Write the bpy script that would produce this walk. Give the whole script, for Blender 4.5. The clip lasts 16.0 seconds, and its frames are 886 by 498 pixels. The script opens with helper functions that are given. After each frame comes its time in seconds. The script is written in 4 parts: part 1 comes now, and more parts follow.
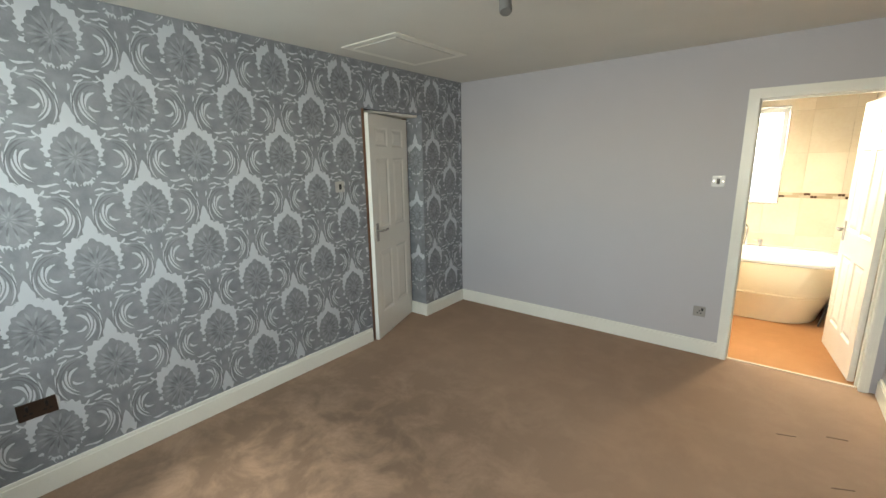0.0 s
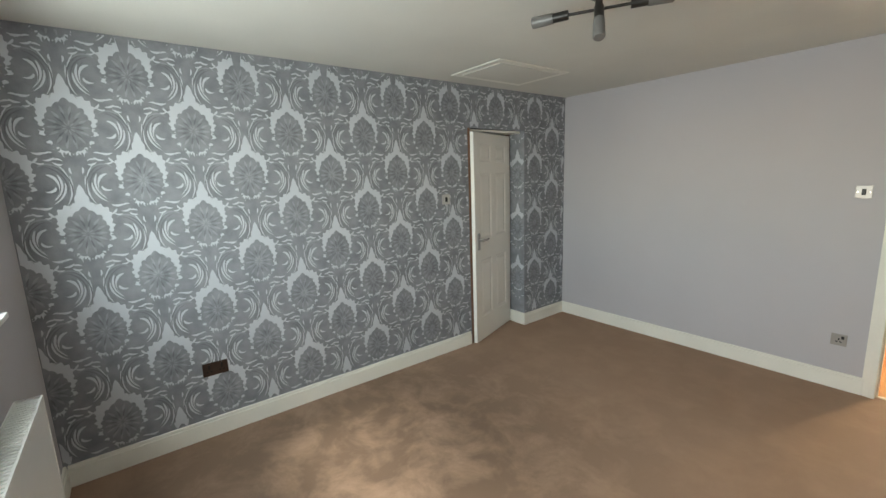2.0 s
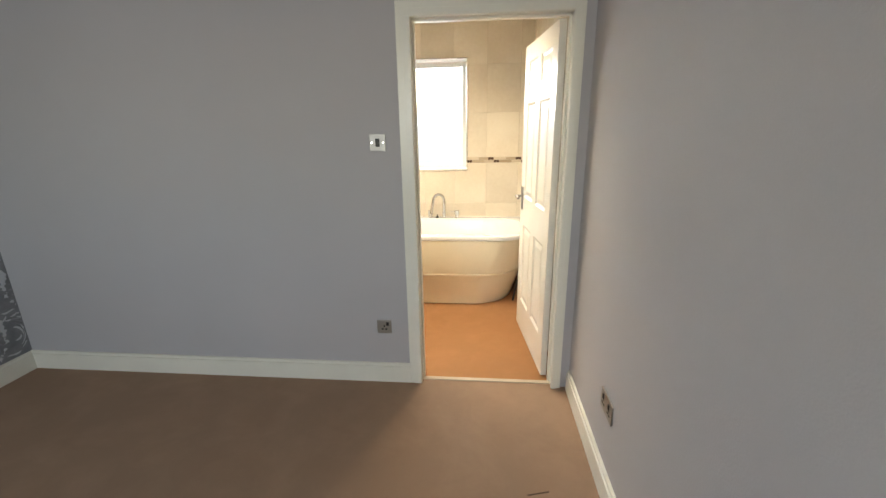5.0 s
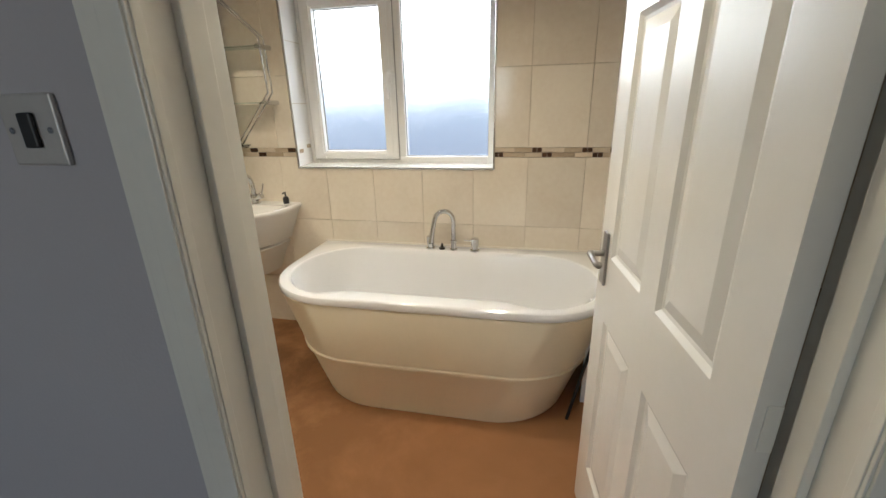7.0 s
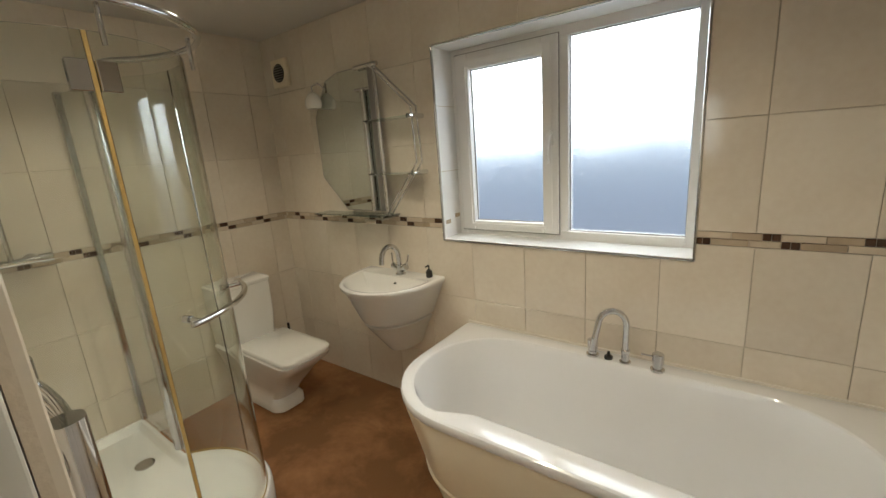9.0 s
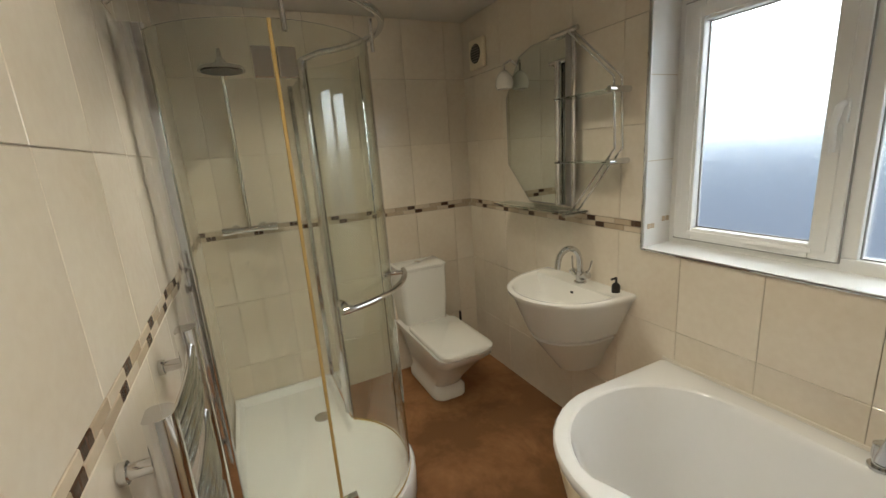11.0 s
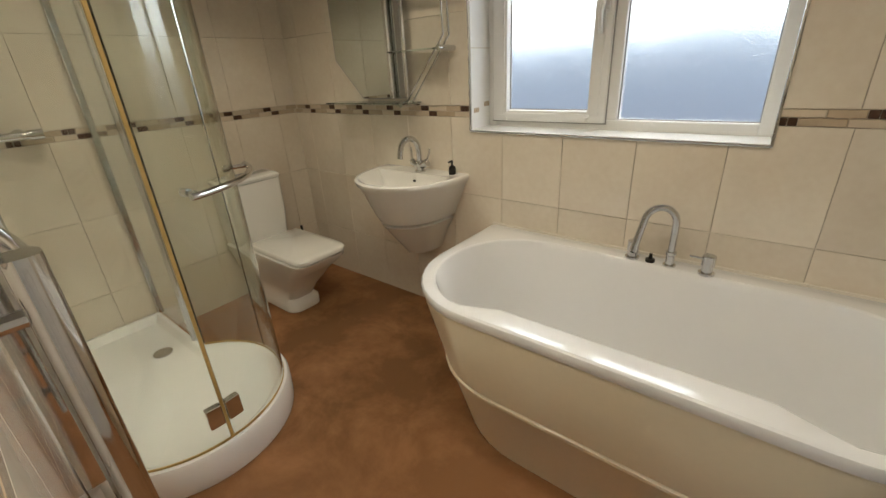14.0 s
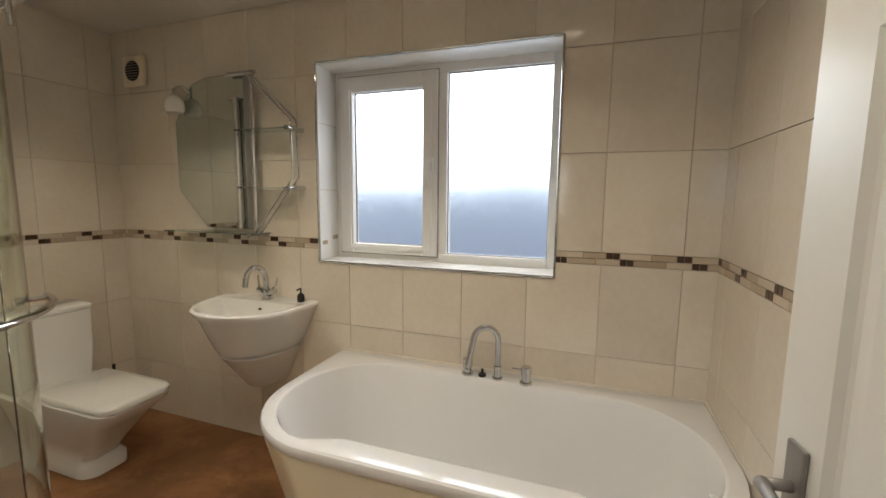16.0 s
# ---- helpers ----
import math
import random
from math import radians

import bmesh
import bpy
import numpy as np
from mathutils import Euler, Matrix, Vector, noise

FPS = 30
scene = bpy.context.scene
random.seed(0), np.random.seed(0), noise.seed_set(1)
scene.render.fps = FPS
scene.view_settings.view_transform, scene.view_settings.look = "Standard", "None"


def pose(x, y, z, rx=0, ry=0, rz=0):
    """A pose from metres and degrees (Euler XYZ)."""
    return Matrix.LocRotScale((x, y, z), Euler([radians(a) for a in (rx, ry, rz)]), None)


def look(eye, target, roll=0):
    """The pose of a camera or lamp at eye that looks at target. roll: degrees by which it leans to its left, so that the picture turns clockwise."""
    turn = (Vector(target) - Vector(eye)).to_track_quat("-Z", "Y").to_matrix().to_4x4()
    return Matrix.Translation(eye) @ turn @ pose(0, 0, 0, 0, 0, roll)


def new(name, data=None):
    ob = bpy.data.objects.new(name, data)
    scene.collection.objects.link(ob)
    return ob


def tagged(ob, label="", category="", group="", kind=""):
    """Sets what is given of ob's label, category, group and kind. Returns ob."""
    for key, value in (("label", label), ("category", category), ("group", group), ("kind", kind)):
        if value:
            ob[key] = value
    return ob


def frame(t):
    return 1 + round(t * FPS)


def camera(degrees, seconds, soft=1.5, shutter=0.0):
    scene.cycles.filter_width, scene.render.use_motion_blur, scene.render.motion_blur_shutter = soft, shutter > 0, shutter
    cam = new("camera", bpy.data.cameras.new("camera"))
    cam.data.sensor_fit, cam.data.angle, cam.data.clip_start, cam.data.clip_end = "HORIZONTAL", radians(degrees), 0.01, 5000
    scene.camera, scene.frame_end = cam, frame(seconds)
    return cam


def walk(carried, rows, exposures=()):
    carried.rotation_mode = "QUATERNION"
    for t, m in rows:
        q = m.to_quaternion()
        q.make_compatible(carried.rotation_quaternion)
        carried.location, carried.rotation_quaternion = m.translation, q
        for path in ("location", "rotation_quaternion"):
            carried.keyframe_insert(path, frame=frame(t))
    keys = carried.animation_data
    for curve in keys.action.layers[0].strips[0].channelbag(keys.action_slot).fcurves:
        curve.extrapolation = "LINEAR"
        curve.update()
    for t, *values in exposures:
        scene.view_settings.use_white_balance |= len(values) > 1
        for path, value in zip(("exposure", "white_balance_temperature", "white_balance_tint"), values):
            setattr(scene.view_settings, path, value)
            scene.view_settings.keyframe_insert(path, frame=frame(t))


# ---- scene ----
cam = camera(93.9, 16.0)
PATH = [
    (0, (-0.745, -3.796, 1.608), (-1.954, -2.26, 1.186), -1.0),
    (0.5, (-0.692, -3.851, 1.598), (-2.1, -2.49, 1.192), -0.7),
    (1, (-0.635, -3.886, 1.586), (-2.17, -2.661, 1.207), -1.0),
    (1.5, (-0.6, -3.909, 1.614), (-2.195, -2.758, 1.254), -1.4),
    (2, (-0.562, -3.927, 1.613), (-2.13, -2.734, 1.266), -2.0),
    (2.5, (-0.584, -3.921, 1.588), (-1.975, -2.531, 1.22), -2.7),
    (3, (-0.607, -3.808, 1.575), (-1.687, -2.178, 1.159), -3.1),
    (3.5, (-0.64, -3.571, 1.536), (-1.271, -1.733, 1.064), -3.1),
    (4, (-0.573, -3.136, 1.503), (-0.879, -1.221, 1.015), -2.1),
    (4.2, (-0.562, -2.954, 1.504), (-0.784, -1.029, 1.008), -2.1),
    (6.3, (-0.405, -0.931, 1.422), (-0.586, 0.949, 0.764), -0.3),
    (6.5, (-0.391, -0.769, 1.431), (-0.639, 1.103, 0.772), -0.6),
    (7, (-0.453, -0.421, 1.43), (-0.854, 1.425, 0.776), -1.3),
    (7.5, (-0.501, -0.181, 1.469), (-1.133, 1.606, 0.829), -2.5),
    (8, (-0.476, -0.007, 1.512), (-1.361, 1.685, 0.918), -3.6),
    (8.5, (-0.486, 0.070, 1.546), (-1.533, 1.695, 1.033), -4.0),
    (9, (-0.516, 0.106, 1.578), (-1.68, 1.664, 1.112), -4.2),
    (9.5, (-0.571, 0.141, 1.573), (-1.889, 1.580, 1.133), -4.6),
    (10, (-0.621, 0.238, 1.581), (-2.138, 1.466, 1.144), -5.2),
    (10.2, (-0.647, 0.290, 1.585), (-2.245, 1.414, 1.157), -5.5),
    (12.3, (-0.673, 0.431, 1.469), (-2.48, 1.088, 0.92), -3.5),
    (12.5, (-0.682, 0.424, 1.448), (-2.45, 1.144, 0.848), -3.6),
    (13, (-0.698, 0.357, 1.4), (-2.309, 1.311, 0.698), -4.0),
    (13.5, (-0.693, 0.23, 1.379), (-2.083, 1.445, 0.61), -3.7),
    (14, (-0.648, 0.176, 1.376), (-1.812, 1.595, 0.581), -3.2),
    (14.5, (-0.608, 0.156, 1.358), (-1.571, 1.741, 0.61), -2.2),
    (15, (-0.565, 0.155, 1.378), (-1.388, 1.858, 0.73), -1.4),
    (15.5, (-0.543, 0.121, 1.384), (-1.238, 1.948, 0.958), -0.3),
    (16, (-0.532, 0.101, 1.421), (-1.189, 1.974, 1.18), 0.6),
]
walk(cam, [(t, look(eye, target, roll)) for t, eye, target, roll in PATH],
     [(0, 2.25, 6900, 0), (3, 2.25, 6900, 2), (4.2, 2.12, 6900, 2), (6.3, 0.85, 6100, 6), (7, 0.6, 6000, 5), (7.5, 0.4, 6100, 5), (8, 0.25, 6100, 3), (9, 0.15, 6100, 3), (10, 0.08, 6000, 2), (12.5, 0.2, 6050, 2), (13, 0.12, 6050, 2), (14, 0.15, 6200, 4), (15, 0.22, 6200, 4), (16, 0.1, 6100, 7)])

# ---- light ----
world = bpy.data.worlds.new("world")
scene.world = world
world.use_nodes = True
wn = world.node_tree
sky = wn.nodes.new("ShaderNodeTexSky")
sky.sky_type, sky.sun_disc = "NISHITA", False
sky.sun_elevation, sky.sun_rotation = radians(35), radians(200)
wn.nodes["Background"].inputs[1].default_value = 0.1
wn.links.new(sky.outputs[0], wn.nodes["Background"].inputs[0])


def lamp(name, kind, m, watts, colour, **more):
    data = bpy.data.lights.new(name, kind)
    data.energy, data.color = watts, colour
    for k, v in more.items():
        if k == "size":
            data.size = v
        elif k == "size_y":
            data.shape, data.size_y = "RECTANGLE", v
        elif k == "radius":
            data.shadow_soft_size = v
        elif k == "cone":
            data.spot_size, data.spot_blend = radians(v), 0.6
    ob = new(name, data)
    ob.matrix_world = m
    return ob


sun = lamp("sun", "SUN", look((0, -8, 9), (-1, 0, 0)), 0.8, (1.0, 0.96, 0.9))
sun.data.angle = radians(12)
WINDOW_W = 17.0
lamp("window_daylight", "AREA", look((-1.9, -4.72, 1.66), (-2.05, -2.4, 1.1)), WINDOW_W, (0.86, 0.94, 1.0), size=2.0, size_y=0.95).data.spread = radians(165)
SPOT_W = 12.0
# back row follows reflections in the tiles; front row is unseen, added fill
SPOTS = ((-2.35, 1.13), (-1.5, 1.1), (-0.68, 1.08), (-2.6, 0.68), (-1.5, 0.6), (-0.66, 0.58))
for sx, sy in SPOTS:
    lamp("downlight_lamp", "SPOT", look((sx, sy, 2.37), (sx, sy, 0)), SPOT_W, (1.0, 0.85, 0.65), radius=0.03, cone=125)

# ---- materials ----


def material(name, colour, rough=0.5, metal=0.0, var=0.06, scale=6.0, fine=90.0, bump=0.0, second=None, coat=0.0, spec=0.5, stretch=None, dist=0.002):
    """A surface with broad variation in tone, fine grain and relief."""
    m = bpy.data.materials.new(name)
    m.use_nodes = True
    nt = m.node_tree
    b = nt.nodes["Principled BSDF"]
    co = nt.nodes.new("ShaderNodeTexCoord")
    src = co.outputs["Object"]
    if stretch:
        mp = nt.nodes.new("ShaderNodeMapping")
        mp.inputs["Scale"].default_value = stretch
        nt.links.new(src, mp.inputs[0])
        src = mp.outputs[0]
    n1, n2 = nt.nodes.new("ShaderNodeTexNoise"), nt.nodes.new("ShaderNodeTexNoise")
    n1.inputs["Scale"].default_value, n1.inputs["Detail"].default_value = scale, 5
    n2.inputs["Scale"].default_value, n2.inputs["Detail"].default_value = fine, 3
    nt.links.new(src, n1.inputs["Vector"])
    nt.links.new(src, n2.inputs["Vector"])
    add = nt.nodes.new("ShaderNodeMath")
    add.operation = "MULTIPLY_ADD"
    add.inputs[1].default_value = 0.35
    nt.links.new(n2.outputs[0], add.inputs[0])
    nt.links.new(n1.outputs[0], add.inputs[2])
    rampn = nt.nodes.new("ShaderNodeValToRGB")
    e = rampn.color_ramp.elements
    e[0].position, e[1].position = 0.45, 0.9
    lo = second or tuple(c * (1 - var) for c in colour)
    hi = colour if second else tuple(min(1, c * (1 + var)) for c in colour)
    e[0].color, e[1].color = (*lo, 1), (*hi, 1)
    nt.links.new(add.outputs[0], rampn.inputs[0])
    nt.links.new(rampn.outputs[0], b.inputs["Base Color"])
    b.inputs["Metallic"].default_value = metal
    b.inputs["Specular IOR Level"].default_value = spec
    b.inputs["Coat Weight"].default_value = coat
    rm = nt.nodes.new("ShaderNodeMapRange")
    rm.inputs["To Min"].default_value, rm.inputs["To Max"].default_value = rough * 0.85, min(1, rough * 1.15)
    nt.links.new(n1.outputs[0], rm.inputs[0])
    nt.links.new(rm.outputs[0], b.inputs["Roughness"])
    if bump:
        bp = nt.nodes.new("ShaderNodeBump")
        bp.inputs["Strength"].default_value, bp.inputs["Distance"].default_value = bump, dist
        nt.links.new(n2.outputs[0], bp.inputs["Height"])
        nt.links.new(bp.outputs[0], b.inputs["Normal"])
    return m


def glass_material(name, tint, rough=0.0, ripple=0.0):
    m = bpy.data.materials.new(name)
    m.use_nodes = True
    nt = m.node_tree
    b = nt.nodes["Principled BSDF"]
    b.inputs["Base Color"].default_value = (*tint, 1)
    b.inputs["Transmission Weight"].default_value = 1
    b.inputs["Roughness"].default_value = rough
    b.inputs["IOR"].default_value = 1.45
    if ripple:
        n = nt.nodes.new("ShaderNodeTexNoise")
        n.inputs["Scale"].default_value, n.inputs["Detail"].default_value = 240, 3
        co = nt.nodes.new("ShaderNodeTexCoord")
        nt.links.new(co.outputs["Object"], n.inputs["Vector"])
        bp = nt.nodes.new("ShaderNodeBump")
        bp.inputs["Strength"].default_value, bp.inputs["Distance"].default_value = ripple, 0.002
        nt.links.new(n.outputs[0], bp.inputs["Height"])
        nt.links.new(bp.outputs[0], b.inputs["Normal"])
    return m


def glow_material(name, colour, strength):
    m = bpy.data.materials.new(name)
    m.use_nodes = True
    b = m.node_tree.nodes["Principled BSDF"]
    b.inputs["Base Color"].default_value = (*colour, 1)
    b.inputs["Emission Color"].default_value = (*colour, 1)
    b.inputs["Emission Strength"].default_value = strength
    return m


def tile_material(name, base, vein):
    """Glazed marble-look tile: each piece takes its own tone and its own part of the veining."""
    m = material(name, base, 0.1, var=0.05, scale=2.5, fine=40, second=vein)
    nt = m.node_tree
    b = nt.nodes["Principled BSDF"]
    info = nt.nodes.new("ShaderNodeObjectInfo")
    co = next(n for n in nt.nodes if n.type == "TEX_COORD")
    off = nt.nodes.new("ShaderNodeVectorMath")
    off.operation = "ADD"
    sc = nt.nodes.new("ShaderNodeMath")
    sc.operation, sc.inputs[1].default_value = "MULTIPLY", 37.0
    nt.links.new(info.outputs["Random"], sc.inputs[0])
    nt.links.new(co.outputs["Object"], off.inputs[0])
    nt.links.new(sc.outputs[0], off.inputs[1])
    for n in nt.nodes:
        if n.type == "TEX_NOISE":
            nt.links.new(off.outputs[0], n.inputs["Vector"])
    hsv = nt.nodes.new("ShaderNodeHueSaturation")
    mr = nt.nodes.new("ShaderNodeMapRange")
    mr.inputs["To Min"].default_value, mr.inputs["To Max"].default_value = 0.95, 1.04
    nt.links.new(info.outputs["Random"], mr.inputs[0])
    nt.links.new(mr.outputs[0], hsv.inputs["Value"])
    old = b.inputs["Base Color"].links[0].from_socket
    nt.links.new(old, hsv.inputs["Color"])
    nt.links.new(hsv.outputs[0], b.inputs["Base Color"])
    return m


def carpet_material(name, colour, dark, spot, stain):
    m = material(name, colour, 0.95, var=0.2, scale=1.6, fine=420, bump=0.7, second=dark, spec=0.1, dist=0.004)
    nt = m.node_tree
    b = nt.nodes["Principled BSDF"]
    co = next(n for n in nt.nodes if n.type == "TEX_COORD")
    n3 = nt.nodes.new("ShaderNodeTexNoise")
    n3.inputs["Scale"].default_value, n3.inputs["Detail"].default_value, n3.inputs["Distortion"].default_value = 3.4, 9, 0.3
    n3.inputs["Roughness"].default_value = 0.66
    nt.links.new(co.outputs["Object"], n3.inputs["Vector"])
    r = nt.nodes.new("ShaderNodeValToRGB")
    r.color_ramp.elements[0].position, r.color_ramp.elements[1].position = 0.33, 0.56
    r.color_ramp.elements[0].color = (0.28, 0.28, 0.28, 1)
    mix = nt.nodes.new("ShaderNodeMix")
    mix.data_type, mix.blend_type = "RGBA", "MIX"
    mul = nt.nodes.new("ShaderNodeMath")
    mul.operation, mul.inputs[1].default_value = "MULTIPLY", spot
    nt.links.new(n3.outputs[0], r.inputs[0])
    nt.links.new(r.outputs[0], mul.inputs[0])
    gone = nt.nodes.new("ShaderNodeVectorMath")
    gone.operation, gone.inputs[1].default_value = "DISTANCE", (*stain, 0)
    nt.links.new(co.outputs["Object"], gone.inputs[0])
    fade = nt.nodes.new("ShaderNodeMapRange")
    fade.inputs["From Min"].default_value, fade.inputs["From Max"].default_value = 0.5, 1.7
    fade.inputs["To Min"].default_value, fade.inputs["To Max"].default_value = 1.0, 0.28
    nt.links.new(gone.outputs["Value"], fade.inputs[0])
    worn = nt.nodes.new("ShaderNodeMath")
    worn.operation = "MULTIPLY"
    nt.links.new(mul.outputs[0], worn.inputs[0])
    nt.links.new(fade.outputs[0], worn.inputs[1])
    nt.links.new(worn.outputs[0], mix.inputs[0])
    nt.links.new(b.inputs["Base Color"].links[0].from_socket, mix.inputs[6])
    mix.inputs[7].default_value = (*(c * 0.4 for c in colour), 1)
    nt.links.new(mix.outputs[2], b.inputs["Base Color"])
    return m


PLASTER = material("lilac_grey_wall_paint", (0.47, 0.453, 0.475), 0.75, var=0.03, scale=1.5, fine=160, bump=0.25)
CEIL = material("ceiling_white_paint", (0.66, 0.645, 0.60), 0.9, var=0.04, scale=2, fine=120, bump=0.5)
BATH_CEIL = material("bathroom_ceiling_paint", (0.62, 0.58, 0.52), 0.6, var=0.03, scale=2, fine=120, bump=0.2)
PAPER = material("silver_wallpaper_ground", (0.57, 0.59, 0.63), 0.42, metal=0.2, var=0.05, scale=3, fine=260, bump=0.2)
PRINT = material("grey_damask_print", (0.235, 0.243, 0.265), 0.62, metal=0.1, var=0.22, scale=14, fine=240, bump=0.15)
PRINT_PALE = material("mid_grey_damask_print", (0.31, 0.32, 0.345), 0.6, metal=0.15, var=0.15, scale=14, fine=240)
PRINT_DARK = material("dark_damask_print", (0.165, 0.17, 0.187), 0.7, var=0.2, scale=14, fine=240)
GLOSS = material("cream_white_gloss_paint", (0.80, 0.78, 0.71), 0.3, var=0.03, scale=4, fine=60, bump=0.06)
DOORWHITE = material("door_white_paint", (0.80, 0.775, 0.72), 0.24, var=0.02, scale=5, fine=50, bump=0.05)
WOOD = material("bare_brown_wood", (0.2, 0.1, 0.055), 0.6, var=0.3, scale=5, fine=60, bump=0.2, stretch=(8, 8, 0.6))
CARPET = carpet_material("taupe_carpet", (0.43, 0.29, 0.205), (0.385, 0.255, 0.18), 0.95, (-2.5, -2.9))
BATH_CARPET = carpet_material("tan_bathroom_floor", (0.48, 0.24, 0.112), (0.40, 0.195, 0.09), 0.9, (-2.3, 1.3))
TILE = tile_material("cream_marble_tile", (0.76, 0.69, 0.585), (0.675, 0.59, 0.48))
GROUT = material("grout", (0.56, 0.48, 0.385), 0.9, var=0.1, scale=8, fine=140, bump=0.3)
MOS_DARK = tile_material("dark_brown_mosaic", (0.10, 0.055, 0.034), (0.06, 0.034, 0.022))
MOS_MID = tile_material("taupe_mosaic", (0.53, 0.43, 0.315), (0.43, 0.335, 0.235))
MOS_PALE = tile_material("beige_mosaic", (0.65, 0.555, 0.435), (0.56, 0.46, 0.345))
SILL = material("white_reveal_tile", (0.86, 0.855, 0.845), 0.14, var=0.02, scale=4, fine=60)
UPVC = material("white_upvc", (0.80, 0.79, 0.77), 0.3, var=0.015, scale=5, fine=60)
CERAMIC = material("white_ceramic", (0.80, 0.78, 0.74), 0.08, var=0.015, scale=3, fine=40, coat=0.4)
ACRYLIC = material("white_bath_acrylic", (0.85, 0.845, 0.85), 0.12, var=0.015, scale=3, fine=40, coat=0.3)
CREAM = material("cream_bath_panel", (0.79, 0.70, 0.53), 0.3, var=0.03, scale=3, fine=50)
CHROME = material("chrome", (0.66, 0.66, 0.665), 0.07, metal=1.0, var=0.03, scale=6, fine=50)
SATIN = material("brushed_steel", (0.36, 0.34, 0.32), 0.5, metal=1.0, var=0.06, scale=6, fine=140)
PLATE = material("pale_brushed_plate", (0.52, 0.50, 0.48), 0.5, metal=0.55, var=0.05, scale=10, fine=140)
BLACK = material("black_plastic", (0.015, 0.014, 0.014), 0.45, var=0.1, scale=20, fine=100)
DARKGAP = material("dark_gap", (0.02, 0.015, 0.012), 0.9, var=0.1, scale=20, fine=100)
MIRROR = material("mirror_silver", (0.66, 0.70, 0.66), 0.01, metal=1.0, var=0.005, scale=2, fine=20)
GLASS = glass_material("clear_shower_glass", (0.935, 0.965, 0.91))
SHELFGLASS = glass_material("green_edged_glass", (0.80, 0.93, 0.88))
FROST = glass_material("obscured_window_glass", (0.97, 0.985, 1.0), 0.25, 0.8)
# grey for the painted casement gap shadow and the glass gasket
GAP_SHADE_AND_GASKET = material("grey_gap_shade_and_gasket", (0.32, 0.31, 0.30), 0.7, var=0.1, scale=20, fine=100)
SEAL = material("yellowed_plastic_seal", (0.46, 0.31, 0.10), 0.4, var=0.1, scale=10, fine=60)
MILK = material("milk_glass_shade", (0.82, 0.78, 0.72), 0.2, var=0.02, scale=10, fine=60)
LAMPGLASS = material("clouded_glass_shade", (0.13, 0.125, 0.12), 0.3, var=0.1, scale=20, fine=60)
GUNMETAL = material("dark_gunmetal", (0.05, 0.047, 0.045), 0.35, metal=0.8, var=0.1, scale=10, fine=60)
BRONZE = material("dark_bronze_plate", (0.09, 0.07, 0.06), 0.3, metal=0.9, var=0.1, scale=10, fine=60)
SLIT = material("worn_carpet_slit", (0.10, 0.06, 0.04), 0.95, var=0.2, scale=30, fine=200)
BULB = glow_material("warm_led_disc", (1.0, 0.85, 0.6), 12)

# ---- building helpers ----


def obj(name, bm, mat, parent=None, smooth=False, at=None):
    me = bpy.data.meshes.new(name)
    bmesh.ops.recalc_face_normals(bm, faces=bm.faces)
    bm.to_mesh(me)
    bm.free()
    for mm in (mat if isinstance(mat, (list, tuple)) else [mat]):
        me.materials.append(mm)
    if smooth:
        for p in me.polygons:
            p.use_smooth = True
    ob = new(name, me)
    if at is not None:
        ob.matrix_basis = at
    if parent:
        ob.parent = parent
    return ob


def empty(name, m=None):
    ob = new(name)
    ob.empty_display_size = 0.1
    if m is not None:
        ob.matrix_basis = m
    return ob


def add_box(bm, x0, x1, y0, y1, z0, z1, bevel=0.0, mat=0):
    r = bmesh.ops.create_cube(bm, size=1, matrix=Matrix.Translation(((x0 + x1) / 2, (y0 + y1) / 2, (z0 + z1) / 2)) @ Matrix.Diagonal((abs(x1 - x0), abs(y1 - y0), abs(z1 - z0), 1)))
    for v in r["verts"]:
        for f in v.link_faces:
            f.material_index = mat
    if bevel:
        es = list({e for v in r["verts"] for e in v.link_edges})
        bmesh.ops.bevel(bm, geom=es, offset=bevel, segments=2, profile=0.6, affect="EDGES")


def box(name, x0, x1, y0, y1, z0, z1, mat, parent=None, bevel=0.0, at=None):
    bm = bmesh.new()
    add_box(bm, x0, x1, y0, y1, z0, z1, bevel)
    return obj(name, bm, mat, parent, at=at)


def add_tube(bm, pts, r, sides=12, close=False):
    """A round bar along the points."""
    pts = [Vector(p) for p in pts]
    n, rings, up = len(pts), [], None
    for i, p in enumerate(pts):
        a = pts[(i - 1) % n] if (i or close) else p
        b = pts[(i + 1) % n] if (i < n - 1 or close) else p
        d = (b - a).normalized()
        if up is None:
            up = d.orthogonal().normalized()
        up = (up - d * up.dot(d)).normalized()
        side = d.cross(up)
        rad = r[i] if isinstance(r, (list, tuple)) else r
        rings.append([bm.verts.new(p + rad * (math.cos(k * 2 * math.pi / sides) * up + math.sin(k * 2 * math.pi / sides) * side)) for k in range(sides)])
    for i in range(n if close else n - 1):
        a, b = rings[i], rings[(i + 1) % n]
        for k in range(sides):
            bm.faces.new((a[k], a[(k + 1) % sides], b[(k + 1) % sides], b[k]))
    if not close:
        bm.faces.new(rings[0][::-1])
        bm.faces.new(rings[-1])


def tube(name, pts, r, mat, parent=None, sides=12, at=None):
    bm = bmesh.new()
    add_tube(bm, pts, r, sides)
    ob = obj(name, bm, mat, parent, True, at)
    sm = ob.modifiers.new("edges", "EDGE_SPLIT")
    sm.split_angle = radians(50)
    return ob


